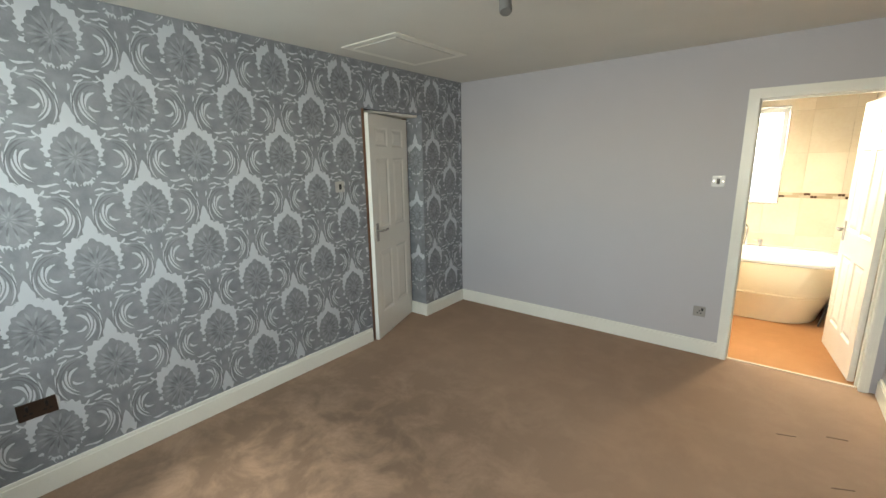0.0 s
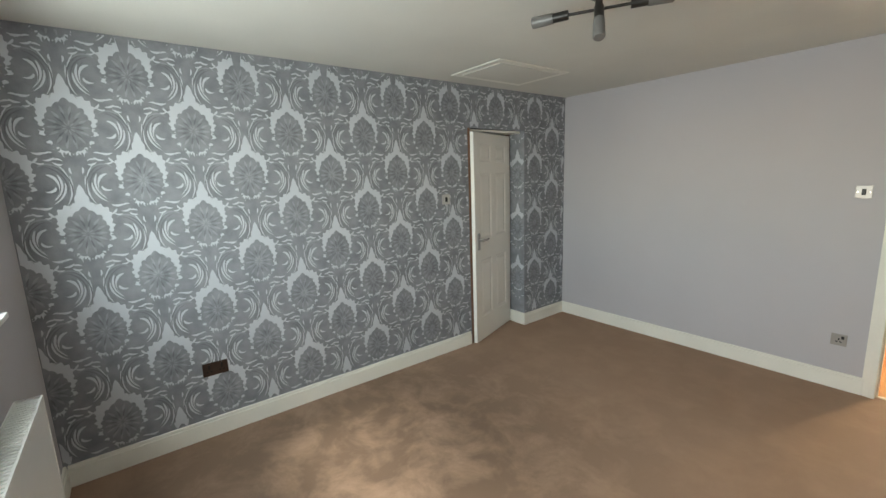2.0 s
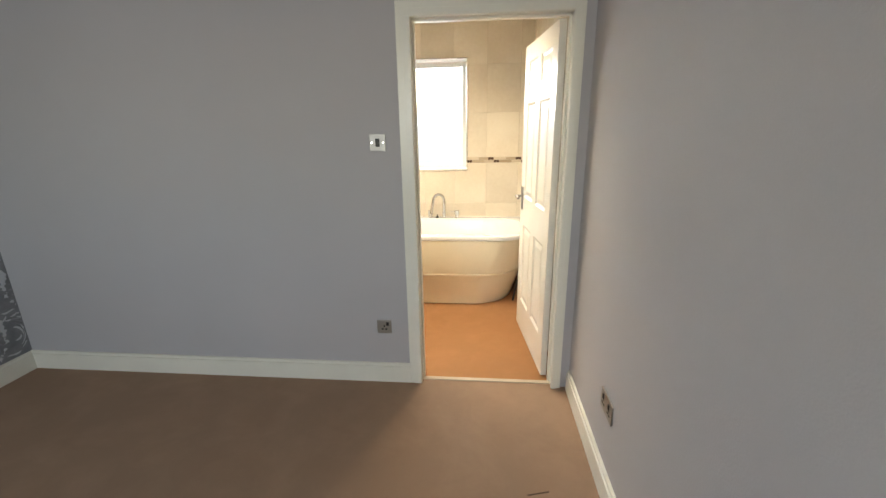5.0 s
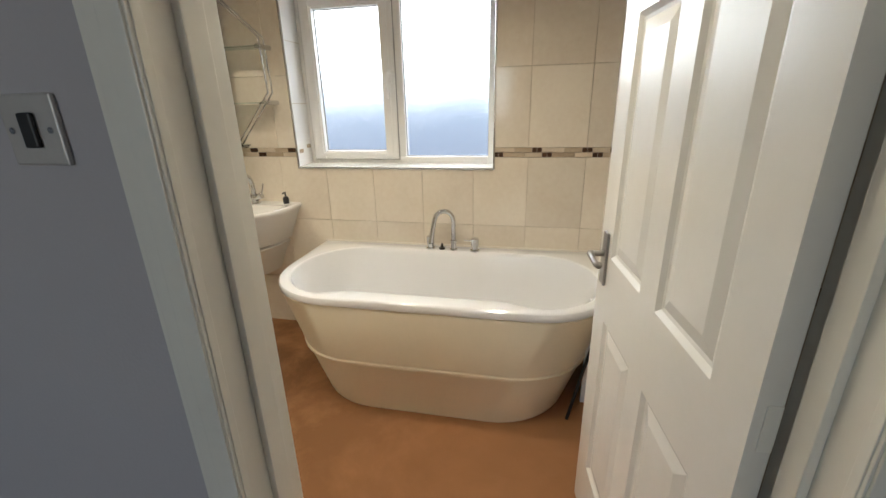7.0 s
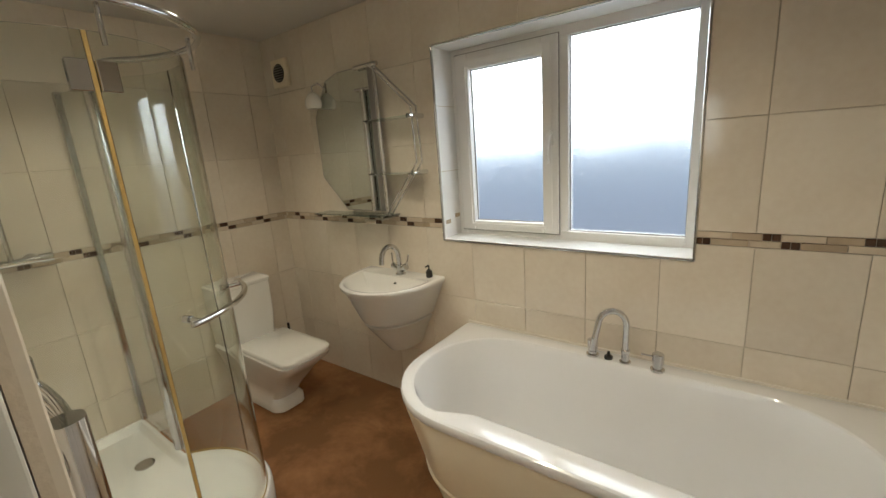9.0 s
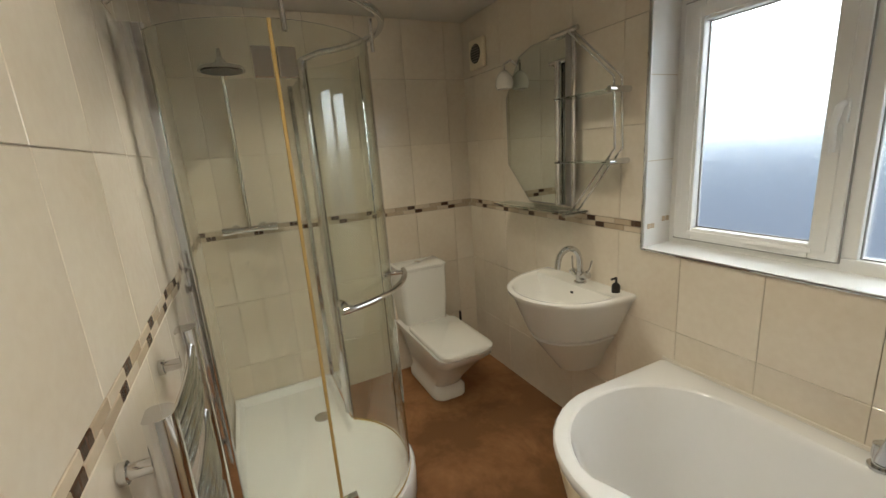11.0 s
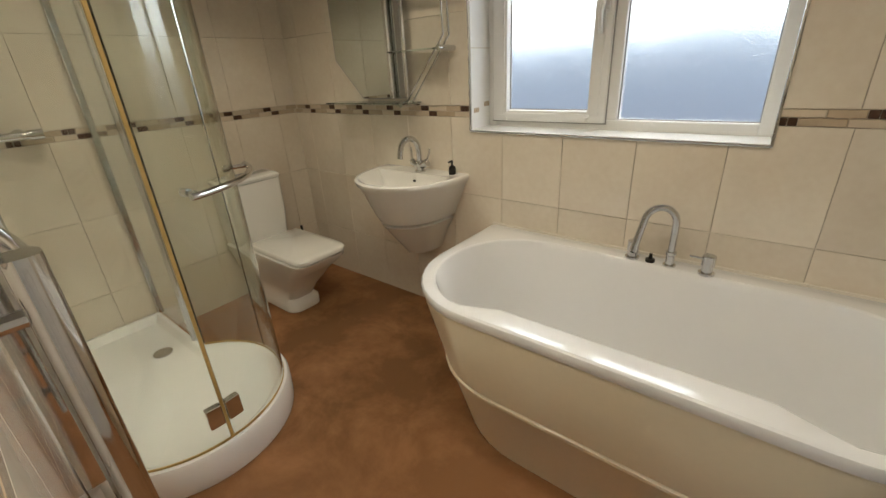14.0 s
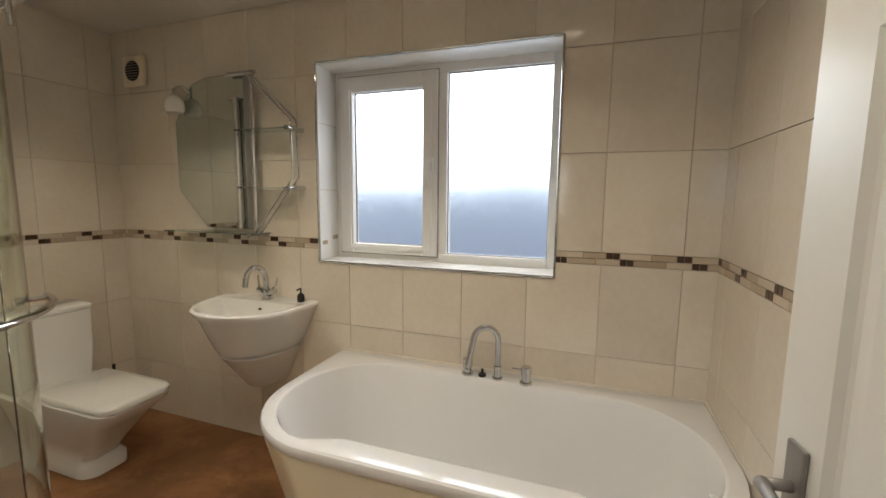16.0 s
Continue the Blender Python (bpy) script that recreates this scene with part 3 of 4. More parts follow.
# ---- bathroom things ----
def bath():
    root = empty("bathtub", pose(-0.88, 1.53, 0))
    tagged(root, "white acrylic bathtub with cream curved panel against tiled wall", "bathtub")
    x0, x1, y0, y1 = -0.86, 0.828, -0.41, 0.405
    R = 0.37
    def front(p):
        """The same outline with more points along its front edge."""
        (ax, ay), (bx, by) = p[10], p[11]
        return p[:11] + [(ax + (bx - ax) * k / 11, ay + (by - ay) * k / 11) for k in range(1, 11)] + p[11:]
    def outer(ins, z, extra=0.0):
        return at_z(front(rounded(x0 + ins + extra, x1 - ins - extra, y0 + ins + extra * 0.25, y1 - ins, (R, R, 0.02, 0.02), 10)), z)
    def inner(ins, z, dip=0.0):
        rr = min(0.36, (y1 - y0 - 0.15 - 1.8 * ins) / 2 - 0.004)
        pts = front(rounded(x0 + 0.06 + ins, x1 - 0.06 - ins, y0 + 0.045 + ins, y1 - 0.095 - ins * 0.8, (rr, rr, rr * 0.95, rr * 0.95), 10))
        out = []
        for x, y in pts:
            if y < -0.1 and abs(x + 0.02) < 0.52:
                y += dip * min(1.0, (0.52 - abs(x + 0.02)) / 0.13)
            out.append((x, y, z))
        return out
    lofted("tub", [outer(0.02, 0.582), outer(0.001, 0.583), outer(0.0, 0.588), outer(0.0, 0.606), outer(0.004, 0.615), outer(0.012, 0.620), inner(-0.008, 0.620, 0.055), inner(0.0, 0.614, 0.062), inner(0.008, 0.59, 0.062), inner(0.03, 0.50, 0.035), inner(0.06, 0.36), inner(0.09, 0.22), inner(0.14, 0.165), inner(0.22, 0.155)], ACRYLIC, root, bottom=False, sharp=32)
    lofted("rim_joint", [outer(0.012, 0.574), outer(0.012, 0.584)], DARKGAP, root, False, False)
    lofted("upper_panel", [outer(0.012, 0.285, 0.086), outer(0.005, 0.285, 0.086), outer(0.004, 0.573, 0.0), outer(0.007, 0.578, 0.0), outer(0.014, 0.579, 0.0)], CREAM, root, False, False)
    lofted("lower_panel", [outer(0.014, 0.002, 0.17), outer(0.007, 0.258, 0.093), outer(0.0, 0.266, 0.089), outer(0.0, 0.278, 0.086), outer(0.012, 0.284, 0.084)], CREAM, root, False, False)
    tube("panel_gap", [(0.645, -0.27, 0.006), (0.70, -0.255, 0.27), (0.765, -0.24, 0.570)], 0.008, DARKGAP, root, 8)
    box("end_panel", 0.72, 0.825, -0.13, -0.11, 0.0, 0.570, ACRYLIC, root, 0.003)
    tube("waste", [(0.0, -0.02, 0.155), (0.0, -0.02, 0.162)], 0.03, CHROME, root, 16)
    # sealant along the walls
    bm = bmesh.new()
    add_box(bm, x0, x1, y1 - 0.004, y1 + 0.003, 0.615, 0.628, 0.002)
    add_box(bm, x1 - 0.004, x1 + 0.003, -0.1, y1 - 0.004, 0.615, 0.628, 0.002)
    obj("sealant", bm, material("aged_sealant", (0.72, 0.66, 0.580), 0.4, var=0.1), root)
    return root


bath()


def bath_taps(x, y, z):
    root = empty("bath_tap", pose(x, y, z))
    tagged(root, "chrome swan-neck bath mixer tap on the bath rim", "tap")
    n = 14
    pts = [(0, 0, 0.0), (0, 0, 0.05), (0, 0, 0.175)] + [(-0.052 + 0.052 * math.cos(w), -0.02 * (1 - math.cos(w)), 0.175 + 0.062 * math.sin(w)) for w in [math.pi * k / n for k in range(1, n)]] + [(-0.108, -0.044, 0.155), (-0.12, -0.052, 0.09), (-0.124, -0.055, 0.055)]
    tube("spout", pts, [0.0135] * (len(pts) - 3) + [0.0135, 0.0145, 0.017], CHROME, root, 14)
    tube("nozzle", [(-0.124, -0.055, 0.056), (-0.1245, -0.0555, 0.05)], 0.013, BLACK, root, 12)
    tube("collar", [(0, 0, 0.045), (0, 0, 0.048), (0, 0, 0.06), (0, 0, 0.062)], [0.016, 0.019, 0.019, 0.014], CHROME, root, 16)
    tube("base", [(0, 0, 0), (0, 0, 0.006), (0, 0, 0.007), (0, 0, 0.045)], [0.024, 0.024, 0.016, 0.016], CHROME, root, 16)
    return root


def tap_knob(x, y, z, lever, name="tap_control", label="small round chrome bath tap control"):
    root = empty(name, pose(x, y, z))
    tagged(root, label, "tap", group="bath tap controls")
    tube("body", [(0, 0, 0), (0, 0, 0.008), (0, 0, 0.009), (0, 0, 0.032), (0, 0, 0.033), (0, 0, 0.074), (0, 0, 0.078)], [0.028, 0.028, 0.019, 0.019, 0.023, 0.023, 0.018], CHROME, root, 16)
    if lever:
        tube("lever", [(0, 0, 0.06), (-0.062, -0.012, 0.066)], 0.0045, CHROME, root, 8)
    return root


bath_taps(-0.885, 1.865, 0.62)
tap_knob(-1.025, 1.868, 0.62, False)
tap_knob(-0.757, 1.858, 0.62, True)
root = empty("shower_hose_stub", pose(-0.955, 1.866, 0.62))
tagged(root, "short dark handset holder between the bath taps", "tap")
tube("stub", [(0, 0, 0), (0, 0, 0.012), (0, 0, 0.013), (0, 0, 0.035)], [0.018, 0.018, 0.008, 0.006], GUNMETAL, root)


def basin():
    root = empty("washbasin", pose(-2.19, YW, 0) @ Matrix.Diagonal((1.12, 1.03, 1.05, 1)))
    tagged(root, "white wall-hung ceramic basin with tapered semi pedestal", "basin")
    def dee(w, d, z, y0=0.0, n=24):
        pts = [(w * math.cos(math.pi + math.pi * k / n), y0 - abs(math.sin(math.pi * k / n)) ** 0.75 * d, z) for k in range(n + 1)]
        return pts + [(w * 0.5, y0, z), (0, y0, z), (-w * 0.5, y0, z)]
    def bowl(w, d, z, yb):
        pts = [(w * math.cos(math.pi + math.pi * k / 24), yb - abs(math.sin(math.pi * k / 24)) ** 0.75 * d, z) for k in range(25)]
        return pts + [(w * 0.5, yb, z), (0, yb, z), (-w * 0.5, yb, z)]
    lofted("bowl", [dee(0.178, 0.328, 0.603, -0.004), dee(0.192, 0.348, 0.64, -0.004), dee(0.255, 0.405, 0.785, -0.004), dee(0.27, 0.425, 0.805, -0.004), dee(0.272, 0.428, 0.82, -0.004), dee(0.266, 0.42, 0.826, -0.004), bowl(0.235, 0.285, 0.824, -0.115), bowl(0.228, 0.275, 0.81, -0.118), bowl(0.17, 0.21, 0.73, -0.14), bowl(0.06, 0.08, 0.70, -0.19)], CERAMIC, root, sharp=60)
    lofted("semi_pedestal", [dee(0.055, 0.13, 0.385, -0.004), dee(0.08, 0.175, 0.39, -0.004), dee(0.125, 0.26, 0.5, -0.004), dee(0.17, 0.32, 0.583, -0.004), dee(0.162, 0.31, 0.589, -0.004)], CERAMIC, root)
    tube("overflow", [(0.02, -0.122, 0.785), (0.02, -0.127, 0.783)], 0.009, BLACK, root)
    return root


basin()


def basin_tap(x, y, z):
    root = empty("basin_tap", pose(x, y, z) @ Matrix.Diagonal((1.2, 1.2, 1.2, 1)))
    tagged(root, "chrome swan-neck monobloc tap with two levers", "tap")
    n = 12
    pts = [(0, 0, 0.03), (0, -0.005, 0.1)] + [(-0.018 * k / n, -0.005 - 0.05 * (1 - math.cos(math.pi * k / n)), 0.10 + 0.055 * math.sin(math.pi * k / n)) for k in range(1, n + 1)] + [(-0.02, -0.107, 0.075)]
    tube("spout", pts, 0.0125, CHROME, root)
    tube("base", [(0, 0, 0), (0, 0, 0.006), (0, 0, 0.007), (0, 0, 0.05)], [0.026, 0.026, 0.018, 0.016], CHROME, root, 16)
    for s in (-1, 1):
        tube("valve", [(0, 0, 0.022), (s * 0.045, -0.004, 0.045)], [0.014, 0.017], CHROME, root)
        tube("lever", [(s * 0.04, -0.004, 0.045), (s * 0.05, 0.004, 0.075), (s * 0.056, 0.008, 0.105)], 0.004, CHROME, root, 8)
    return root


basin_tap(-2.17, YW - 0.07, 0.865)
root = empty("soap_dispenser", pose(-1.965, YW - 0.05, 0.866))
tagged(root, "small grey pump soap dispenser on the basin", "soap dispenser")
tube("bottle", [(0, 0, 0), (0, 0, 0.032), (0, 0, 0.04), (0, 0, 0.046)], [0.019, 0.019, 0.016, 0.008], GUNMETAL, root)
bm = bmesh.new()
add_tube(bm, [(0, 0, 0.045), (0, 0, 0.072)], 0.005, 8)
add_tube(bm, [(0, 0, 0.07), (0.0, -0.03, 0.068)], 0.005, 8)
obj("pump", bm, GUNMETAL, root)


def toilet():
    root = empty("toilet", pose(XB, 1.425, 0) @ Matrix.Diagonal((1.15, 1.0, 1.04, 1)))
    tagged(root, "white close-coupled ceramic toilet with closed square lid", "toilet")
    def rr(x0, x1, w, r, z):
        return at_z(rounded(x0, x1, -w, w, (r * 0.4, r, r, r * 0.4), 6), z)
    lofted("pan", [rr(0.06, 0.47, 0.115, 0.07, 0.0), rr(0.06, 0.47, 0.115, 0.07, 0.05), rr(0.065, 0.44, 0.095, 0.06, 0.075), rr(0.06, 0.50, 0.115, 0.07, 0.16), rr(0.05, 0.62, 0.15, 0.07, 0.30), rr(0.03, 0.70, 0.175, 0.07, 0.375), rr(0.03, 0.705, 0.178, 0.07, 0.395), rr(0.04, 0.695, 0.17, 0.07, 0.4)], CERAMIC, root, sharp=60)
    lofted("lid", [rr(0.245, 0.69, 0.16, 0.06, 0.401), rr(0.24, 0.71, 0.172, 0.065, 0.405), rr(0.24, 0.712, 0.174, 0.065, 0.425), rr(0.25, 0.70, 0.165, 0.06, 0.434)], CERAMIC, root, sharp=60)
    lofted("cistern", [rr(0.012, 0.19, 0.15, 0.03, 0.401), rr(0.012, 0.195, 0.165, 0.03, 0.55), rr(0.012, 0.195, 0.168, 0.03, 0.765)], CERAMIC, root)
    lofted("cistern_lid", [rr(0.012, 0.198, 0.170, 0.03, 0.768), rr(0.012, 0.2, 0.173, 0.03, 0.785), rr(0.02, 0.19, 0.163, 0.03, 0.795)], CERAMIC, root)
    tube("flush_button", [(0.1, 0, 0.795), (0.1, 0, 0.8)], 0.022, CHROME, root, 16)
    return root


toilet()
root = empty("toilet_brush", pose(XB + 0.14, 1.72, 0))
tagged(root, "dark toilet brush standing beside the toilet", "toilet brush")
tube("holder", [(0, 0, 0), (0, 0, 0.12), (0, 0, 0.125)], [0.045, 0.04, 0.02], GUNMETAL, root)
tube("brush_handle", [(0, 0, 0.12), (0, 0, 0.40)], 0.009, GUNMETAL, root)


def shower():
    root = empty("shower_enclosure", pose(0, 0, 0))
    tagged(root, "bow-fronted glass shower enclosure on white tray", "shower")
    cx, cy, r = -2.425, 0.555, 0.412
    xb, y0, y1 = XB + 0.012, FW + 0.012, 0.8
    def plan(ins, z):
        rr = r - ins
        a0 = -66 + ins * 20
        pts = arc(cx, cy, rr, a0, 150, 40, z)
        return [(xb + ins * 0.6, y0 + ins * 0.6, z), (cx + rr * math.cos(radians(a0)) - 0.0, y0 + ins * 0.6, z)] + pts + [(xb + ins * 0.6, pts[-1][1], z)]
    lofted("tray", [plan(0.004, 0.0), plan(0.0, 0.02), plan(0.0, 0.125), plan(0.008, 0.14), plan(0.045, 0.14), plan(0.06, 0.125), plan(0.09, 0.10)], ACRYLIC, root, sharp=50)
    tube("drain", [(-2.93, 0.62, 0.100), (-2.93, 0.62, 0.106)], 0.045, CHROME, root, 20)
    gr = r - 0.025
    def pane(a0, a1, z0, z1, n=18):
        bm = bmesh.new()
        lo = arc(cx, cy, gr + 0.004, a0, a1, n, z0) + arc(cx, cy, gr - 0.004, a1, a0, n, z0)
        hi = [(x, y, z1) for x, y, z in lo]
        loft(bm, [lo, hi])
        return bm
    for name, p, q in (("fixed_glass", -60, -1), ("glass_door", 1, 96), ("curved_glass", 97, 147)):
        g = obj(name, pane(p, q, 0.15, 1.97, 36), GLASS, root, True)
        g.modifiers.new("edges", "EDGE_SPLIT").split_angle = radians(40)
        g.visible_shadow = False
    px, py = -2.85, cy + gr * math.sin(radians(147))
    g = box("side_glass", xb + 0.03, cx + gr * math.cos(radians(147)) - 0.004, py - 0.004, py + 0.004, 0.15, 1.97, GLASS, root)
    g.visible_shadow = False
    tube("post", [(px, py, 0.14), (px, py, 2.03)], 0.025, CHROME, root, 16)
    box("wall_profile", xb, xb + 0.035, py - 0.018, py + 0.018, 0.14, 1.99, CHROME, root, 0.004)
    fx, fy = cx + gr * math.cos(radians(-61)), cy + gr * math.sin(radians(-61))
    lofted("wall_profile", [at_z(rounded(fx - 0.016, fx + 0.016, y0, fy + 0.014, (0.002, 0.002, 0.014, 0.014), 5), z) for z in (0.14, 1.98, 1.99)], CHROME, root)
    # seal and hinges at the door
    sx, sy = cx + gr * math.cos(0), cy
    box("door_seal", sx - 0.005, sx + 0.005, sy - 0.0055, sy + 0.0055, 0.145, 1.97, SEAL, root, 0.002)
    bm = bmesh.new()
    add_tube(bm, arc(cx, cy, gr, -60, 147, 50, 0.146), 0.006, 6)
    obj("bottom_seal", bm, SEAL, root, True)
    for z in (0.27, 1.85):
        bm = bmesh.new()
        for a in (-5, 5):
            w = radians(a)
            mm = Matrix.Translation((cx + gr * math.cos(w), cy + gr * math.sin(w), z)) @ Matrix.Rotation(w, 4, "Z") @ Matrix.Diagonal((0.03, 0.052, 0.085, 1))
            bmesh.ops.create_cube(bm, size=1, matrix=mm)
        bmesh.ops.bevel(bm, geom=bm.edges[:], offset=0.002, segments=1, affect="EDGES")
        obj("hinge", bm, CHROME, root)
    # top rail
    tube("top_rail", [(px, py, 2.03)] + arc(cx, cy, gr + 0.062, 140, -58, 44, 2.05) + [(fx, y0, 2.05)], 0.0135, CHROME, root)
    for a in (60, 5):
        w = radians(a)
        p = (cx + (gr + 0.03) * math.cos(w), cy + (gr + 0.03) * math.sin(w))
        tube("rail_hanger", [(p[0], p[1], 2.04), (p[0], p[1], 1.93)], 0.008, CHROME, root, 8)
    # curved handle
    hz = 1.065
    pts = arc(cx, cy, gr + 0.06, 11, 79, 24, hz)
    tube("handle", pts, 0.0115, CHROME, root)
    for a in (16, 74):
        w = radians(a)
        tube("handle_knob", [(cx + gr * math.cos(w), cy + gr * math.sin(w), hz), (cx + (gr - 0.03) * math.cos(w), cy + (gr - 0.03) * math.sin(w), hz)], 0.014, CHROME, root, 12)
        tube("handle_mount", [(cx + gr * math.cos(w), cy + gr * math.sin(w), hz), (cx + (gr + 0.06) * math.cos(w), cy + (gr + 0.06) * math.sin(w), hz)], 0.009, CHROME, root, 10)
    return root


shower()


def shower_mixer():
    root = empty("shower_mixer", pose(XB + 0.012, 0.42, 1.2))
    tagged(root, "chrome thermostatic bar shower with rigid riser and round head", "shower mixer")
    tube("bar", [(0.05, -0.15, 0), (0.05, -0.10, 0), (0.05, -0.099, 0), (0.05, 0.099, 0), (0.05, 0.1, 0), (0.05, 0.15, 0)], [0.024, 0.024, 0.018, 0.018, 0.024, 0.024], CHROME, root, 14)
    for y in (-0.075, 0.075):
        tube("wall_elbow", [(0, y, 0), (0.05, y, 0)], [0.028, 0.016], CHROME, root)
    tube("riser", [(0.05, 0, 0.01), (0.05, 0, 0.81), (0.065, 0, 0.88), (0.12, 0, 0.915), (0.29, 0, 0.91), (0.32, 0, 0.88), (0.32, 0, 0.84)], 0.0105, CHROME, root)
    tube("head", [(0.32, 0, 0.87), (0.32, 0, 0.845), (0.32, 0, 0.828), (0.32, 0, 0.81)], [0.014, 0.03, 0.1, 0.108], CHROME, root, 28)
    tube("rose", [(0.32, 0, 0.81), (0.32, 0, 0.806)], 0.094, GUNMETAL, root, 28)
    return root


shower_mixer()


def towel_radiator():
    root = empty("towel_radiator", pose(-1.635, FW + 0.01, 0))
    tagged(root, "curved chrome ladder towel radiator on the tiled wall", "towel radiator")
    zt, zb, hw, yd = 1.175, 0.25, 0.205, 0.07
    for s in (-1, 1):
        x = s * hw
        lofted("upright", [at_z(rounded(x - 0.03, x + 0.03, yd - 0.02, yd + 0.026, (0.012, 0.012, 0.024, 0.024), 6), z) for z in (zb, zt - 0.004, zt)], CHROME, root)
        for z in (zb + 0.1, zt - 0.09):
            tube("bracket", [(x, 0, z), (x, 0.012, z), (x, 0.013, z), (x, yd, z)], [0.02, 0.02, 0.014, 0.014], CHROME, root)
    z = zt - 0.045
    for count in (4, 5, 6, 5):
        for k in range(count):
            if z < zb + 0.03:
                break
            pts = [(hw * (2 * i / 10 - 1), yd + 0.005 + 0.014 * (1 - (2 * i / 10 - 1) ** 2), z) for i in range(11)]
            tube("rung", pts, 0.011, CHROME, root, 10)
            z -= 0.034
        z -= 0.05
    return root


towel_radiator()


def mirror_unit():
    root = empty("mirror_unit", pose(-2.44, YW - 0.014, -0.053) @ Matrix.Diagonal((1.2, 1, 1.11, 1)))
    tagged(root, "faceted bathroom mirror with chrome frame and glass shelves", "mirror")
    o = [(-0.30, 1.36), (-0.30, 1.70), (-0.19, 1.88), (-0.10, 1.91), (0.16, 1.91), (0.16, 1.17), (-0.13, 1.17)]
    bm = bmesh.new()
    fa = [bm.verts.new((x, -0.03, z)) for x, z in o]
    fb = [bm.verts.new((x, -0.024, z)) for x, z in o]
    bm.faces.new(fa)
    bm.faces.new(fb)
    for k in range(len(o)):
        bm.faces.new((fa[k], fa[(k + 1) % len(o)], fb[(k + 1) % len(o)], fb[k]))
    obj("mirror_plate", bm, MIRROR, root)
    bm = bmesh.new()
    for k in range(len(o)):
        p, q = o[k], o[(k + 1) % len(o)]
        add_tube(bm, [(p[0], -0.029, p[1]), (q[0], -0.029, q[1])], 0.0022, 6)
    obj("mirror_edge", bm, SATIN, root)
    box("side_strip", 0.13, 0.16, -0.048, -0.031, 1.17, 1.91, SATIN, root, 0.003)
    box("backing", -0.12, 0.14, -0.023, -0.001, 1.2, 1.88, UPVC, root)
    tube("frame_post", [(0.085, -0.05, 1.17), (0.085, -0.05, 1.80)], 0.013, CHROME, root)
    tube("frame_post", [(0.165, -0.035, 1.165), (0.165, -0.035, 1.92)], 0.011, CHROME, root)
    tube("cross_bar", [(0.05, -0.05, 1.905), (0.2, -0.05, 1.905)], 0.011, CHROME, root)
    tube("cross_bar", [(0.03, -0.04, 1.80), (0.16, -0.04, 1.80)], 0.008, CHROME, root)
    for dy in (-0.04, -0.085):
        tube("wire", [(0.17, dy, 1.90), (0.40, dy, 1.68), (0.41, dy, 1.42), (0.2, dy, 1.16), (0.12, dy, 1.15)], 0.0045, CHROME, root, 8)
    for z in (1.635, 1.37):
        box("glass_shelf", 0.13, 0.40, -0.12, -0.006, z - 0.003, z + 0.003, SHELFGLASS, root, 0.001)
        tube("shelf_bar", [(0.405, -0.12, z), (0.405, -0.0, z)], 0.012, CHROME, root)
    box("glass_shelf", -0.32, 0.22, -0.13, -0.002, 1.147, 1.154, SHELFGLASS, root, 0.002)
    tube("shelf_bar", [(0.2, -0.14, 1.145), (0.2, -0.0, 1.145)], 0.011, CHROME, root)
    tube("lamp_arm", [(-0.2, -0.02, 1.84), (-0.22, -0.06, 1.875), (-0.245, -0.085, 1.86), (-0.245, -0.085, 1.82)], 0.006, CHROME, root, 8)
    tube("lamp_shade", [(-0.245, -0.085, 1.83), (-0.245, -0.085, 1.815), (-0.245, -0.085, 1.79), (-0.245, -0.085, 1.76), (-0.245, -0.085, 1.742)], [0.012, 0.03, 0.045, 0.048, 0.04], MILK, root, 18)
    return root


mirror_unit()


def vent():
    root = empty("extractor_fan", pose(-3.13, YW - 0.01, 2.155))
    tagged(root, "white square extractor fan with round slatted grille", "extractor fan")
    box("cover", -0.085, 0.085, -0.03, 0, -0.09, 0.09, CREAM, root, 0.012)
    tube("opening", [(0, -0.028, 0), (0, -0.032, 0)], 0.058, BLACK, root, 24)
    for k in range(-3, 4):
        w = math.sqrt(max(0.0, 0.055 ** 2 - (k * 0.015) ** 2))
        box("slat", -w, w, -0.040, -0.030, k * 0.015 - 0.0018, k * 0.015 + 0.0018, SATIN, root)
    return root


vent()

# a fitting at every lamp, the added front row included
for sx, sy in SPOTS:
    root = empty("downlight", pose(sx, sy, BC))
    tagged(root, "round chrome recessed ceiling downlight, lit; front row added as fill", "ceiling light", group="bathroom downlights")
    bm = bmesh.new()
    loft(bm, [arc(0, 0, 0.032, 0, 345, 23, -0.001), arc(0, 0, 0.04, 0, 345, 23, -0.006), arc(0, 0, 0.043, 0, 345, 23, -0.001)], False, False)
    obj("bezel", bm, CHROME, root, True)
    tube("led", [(0, 0, -0.0005), (0, 0, -0.003)], 0.031, BULB, root, 20)


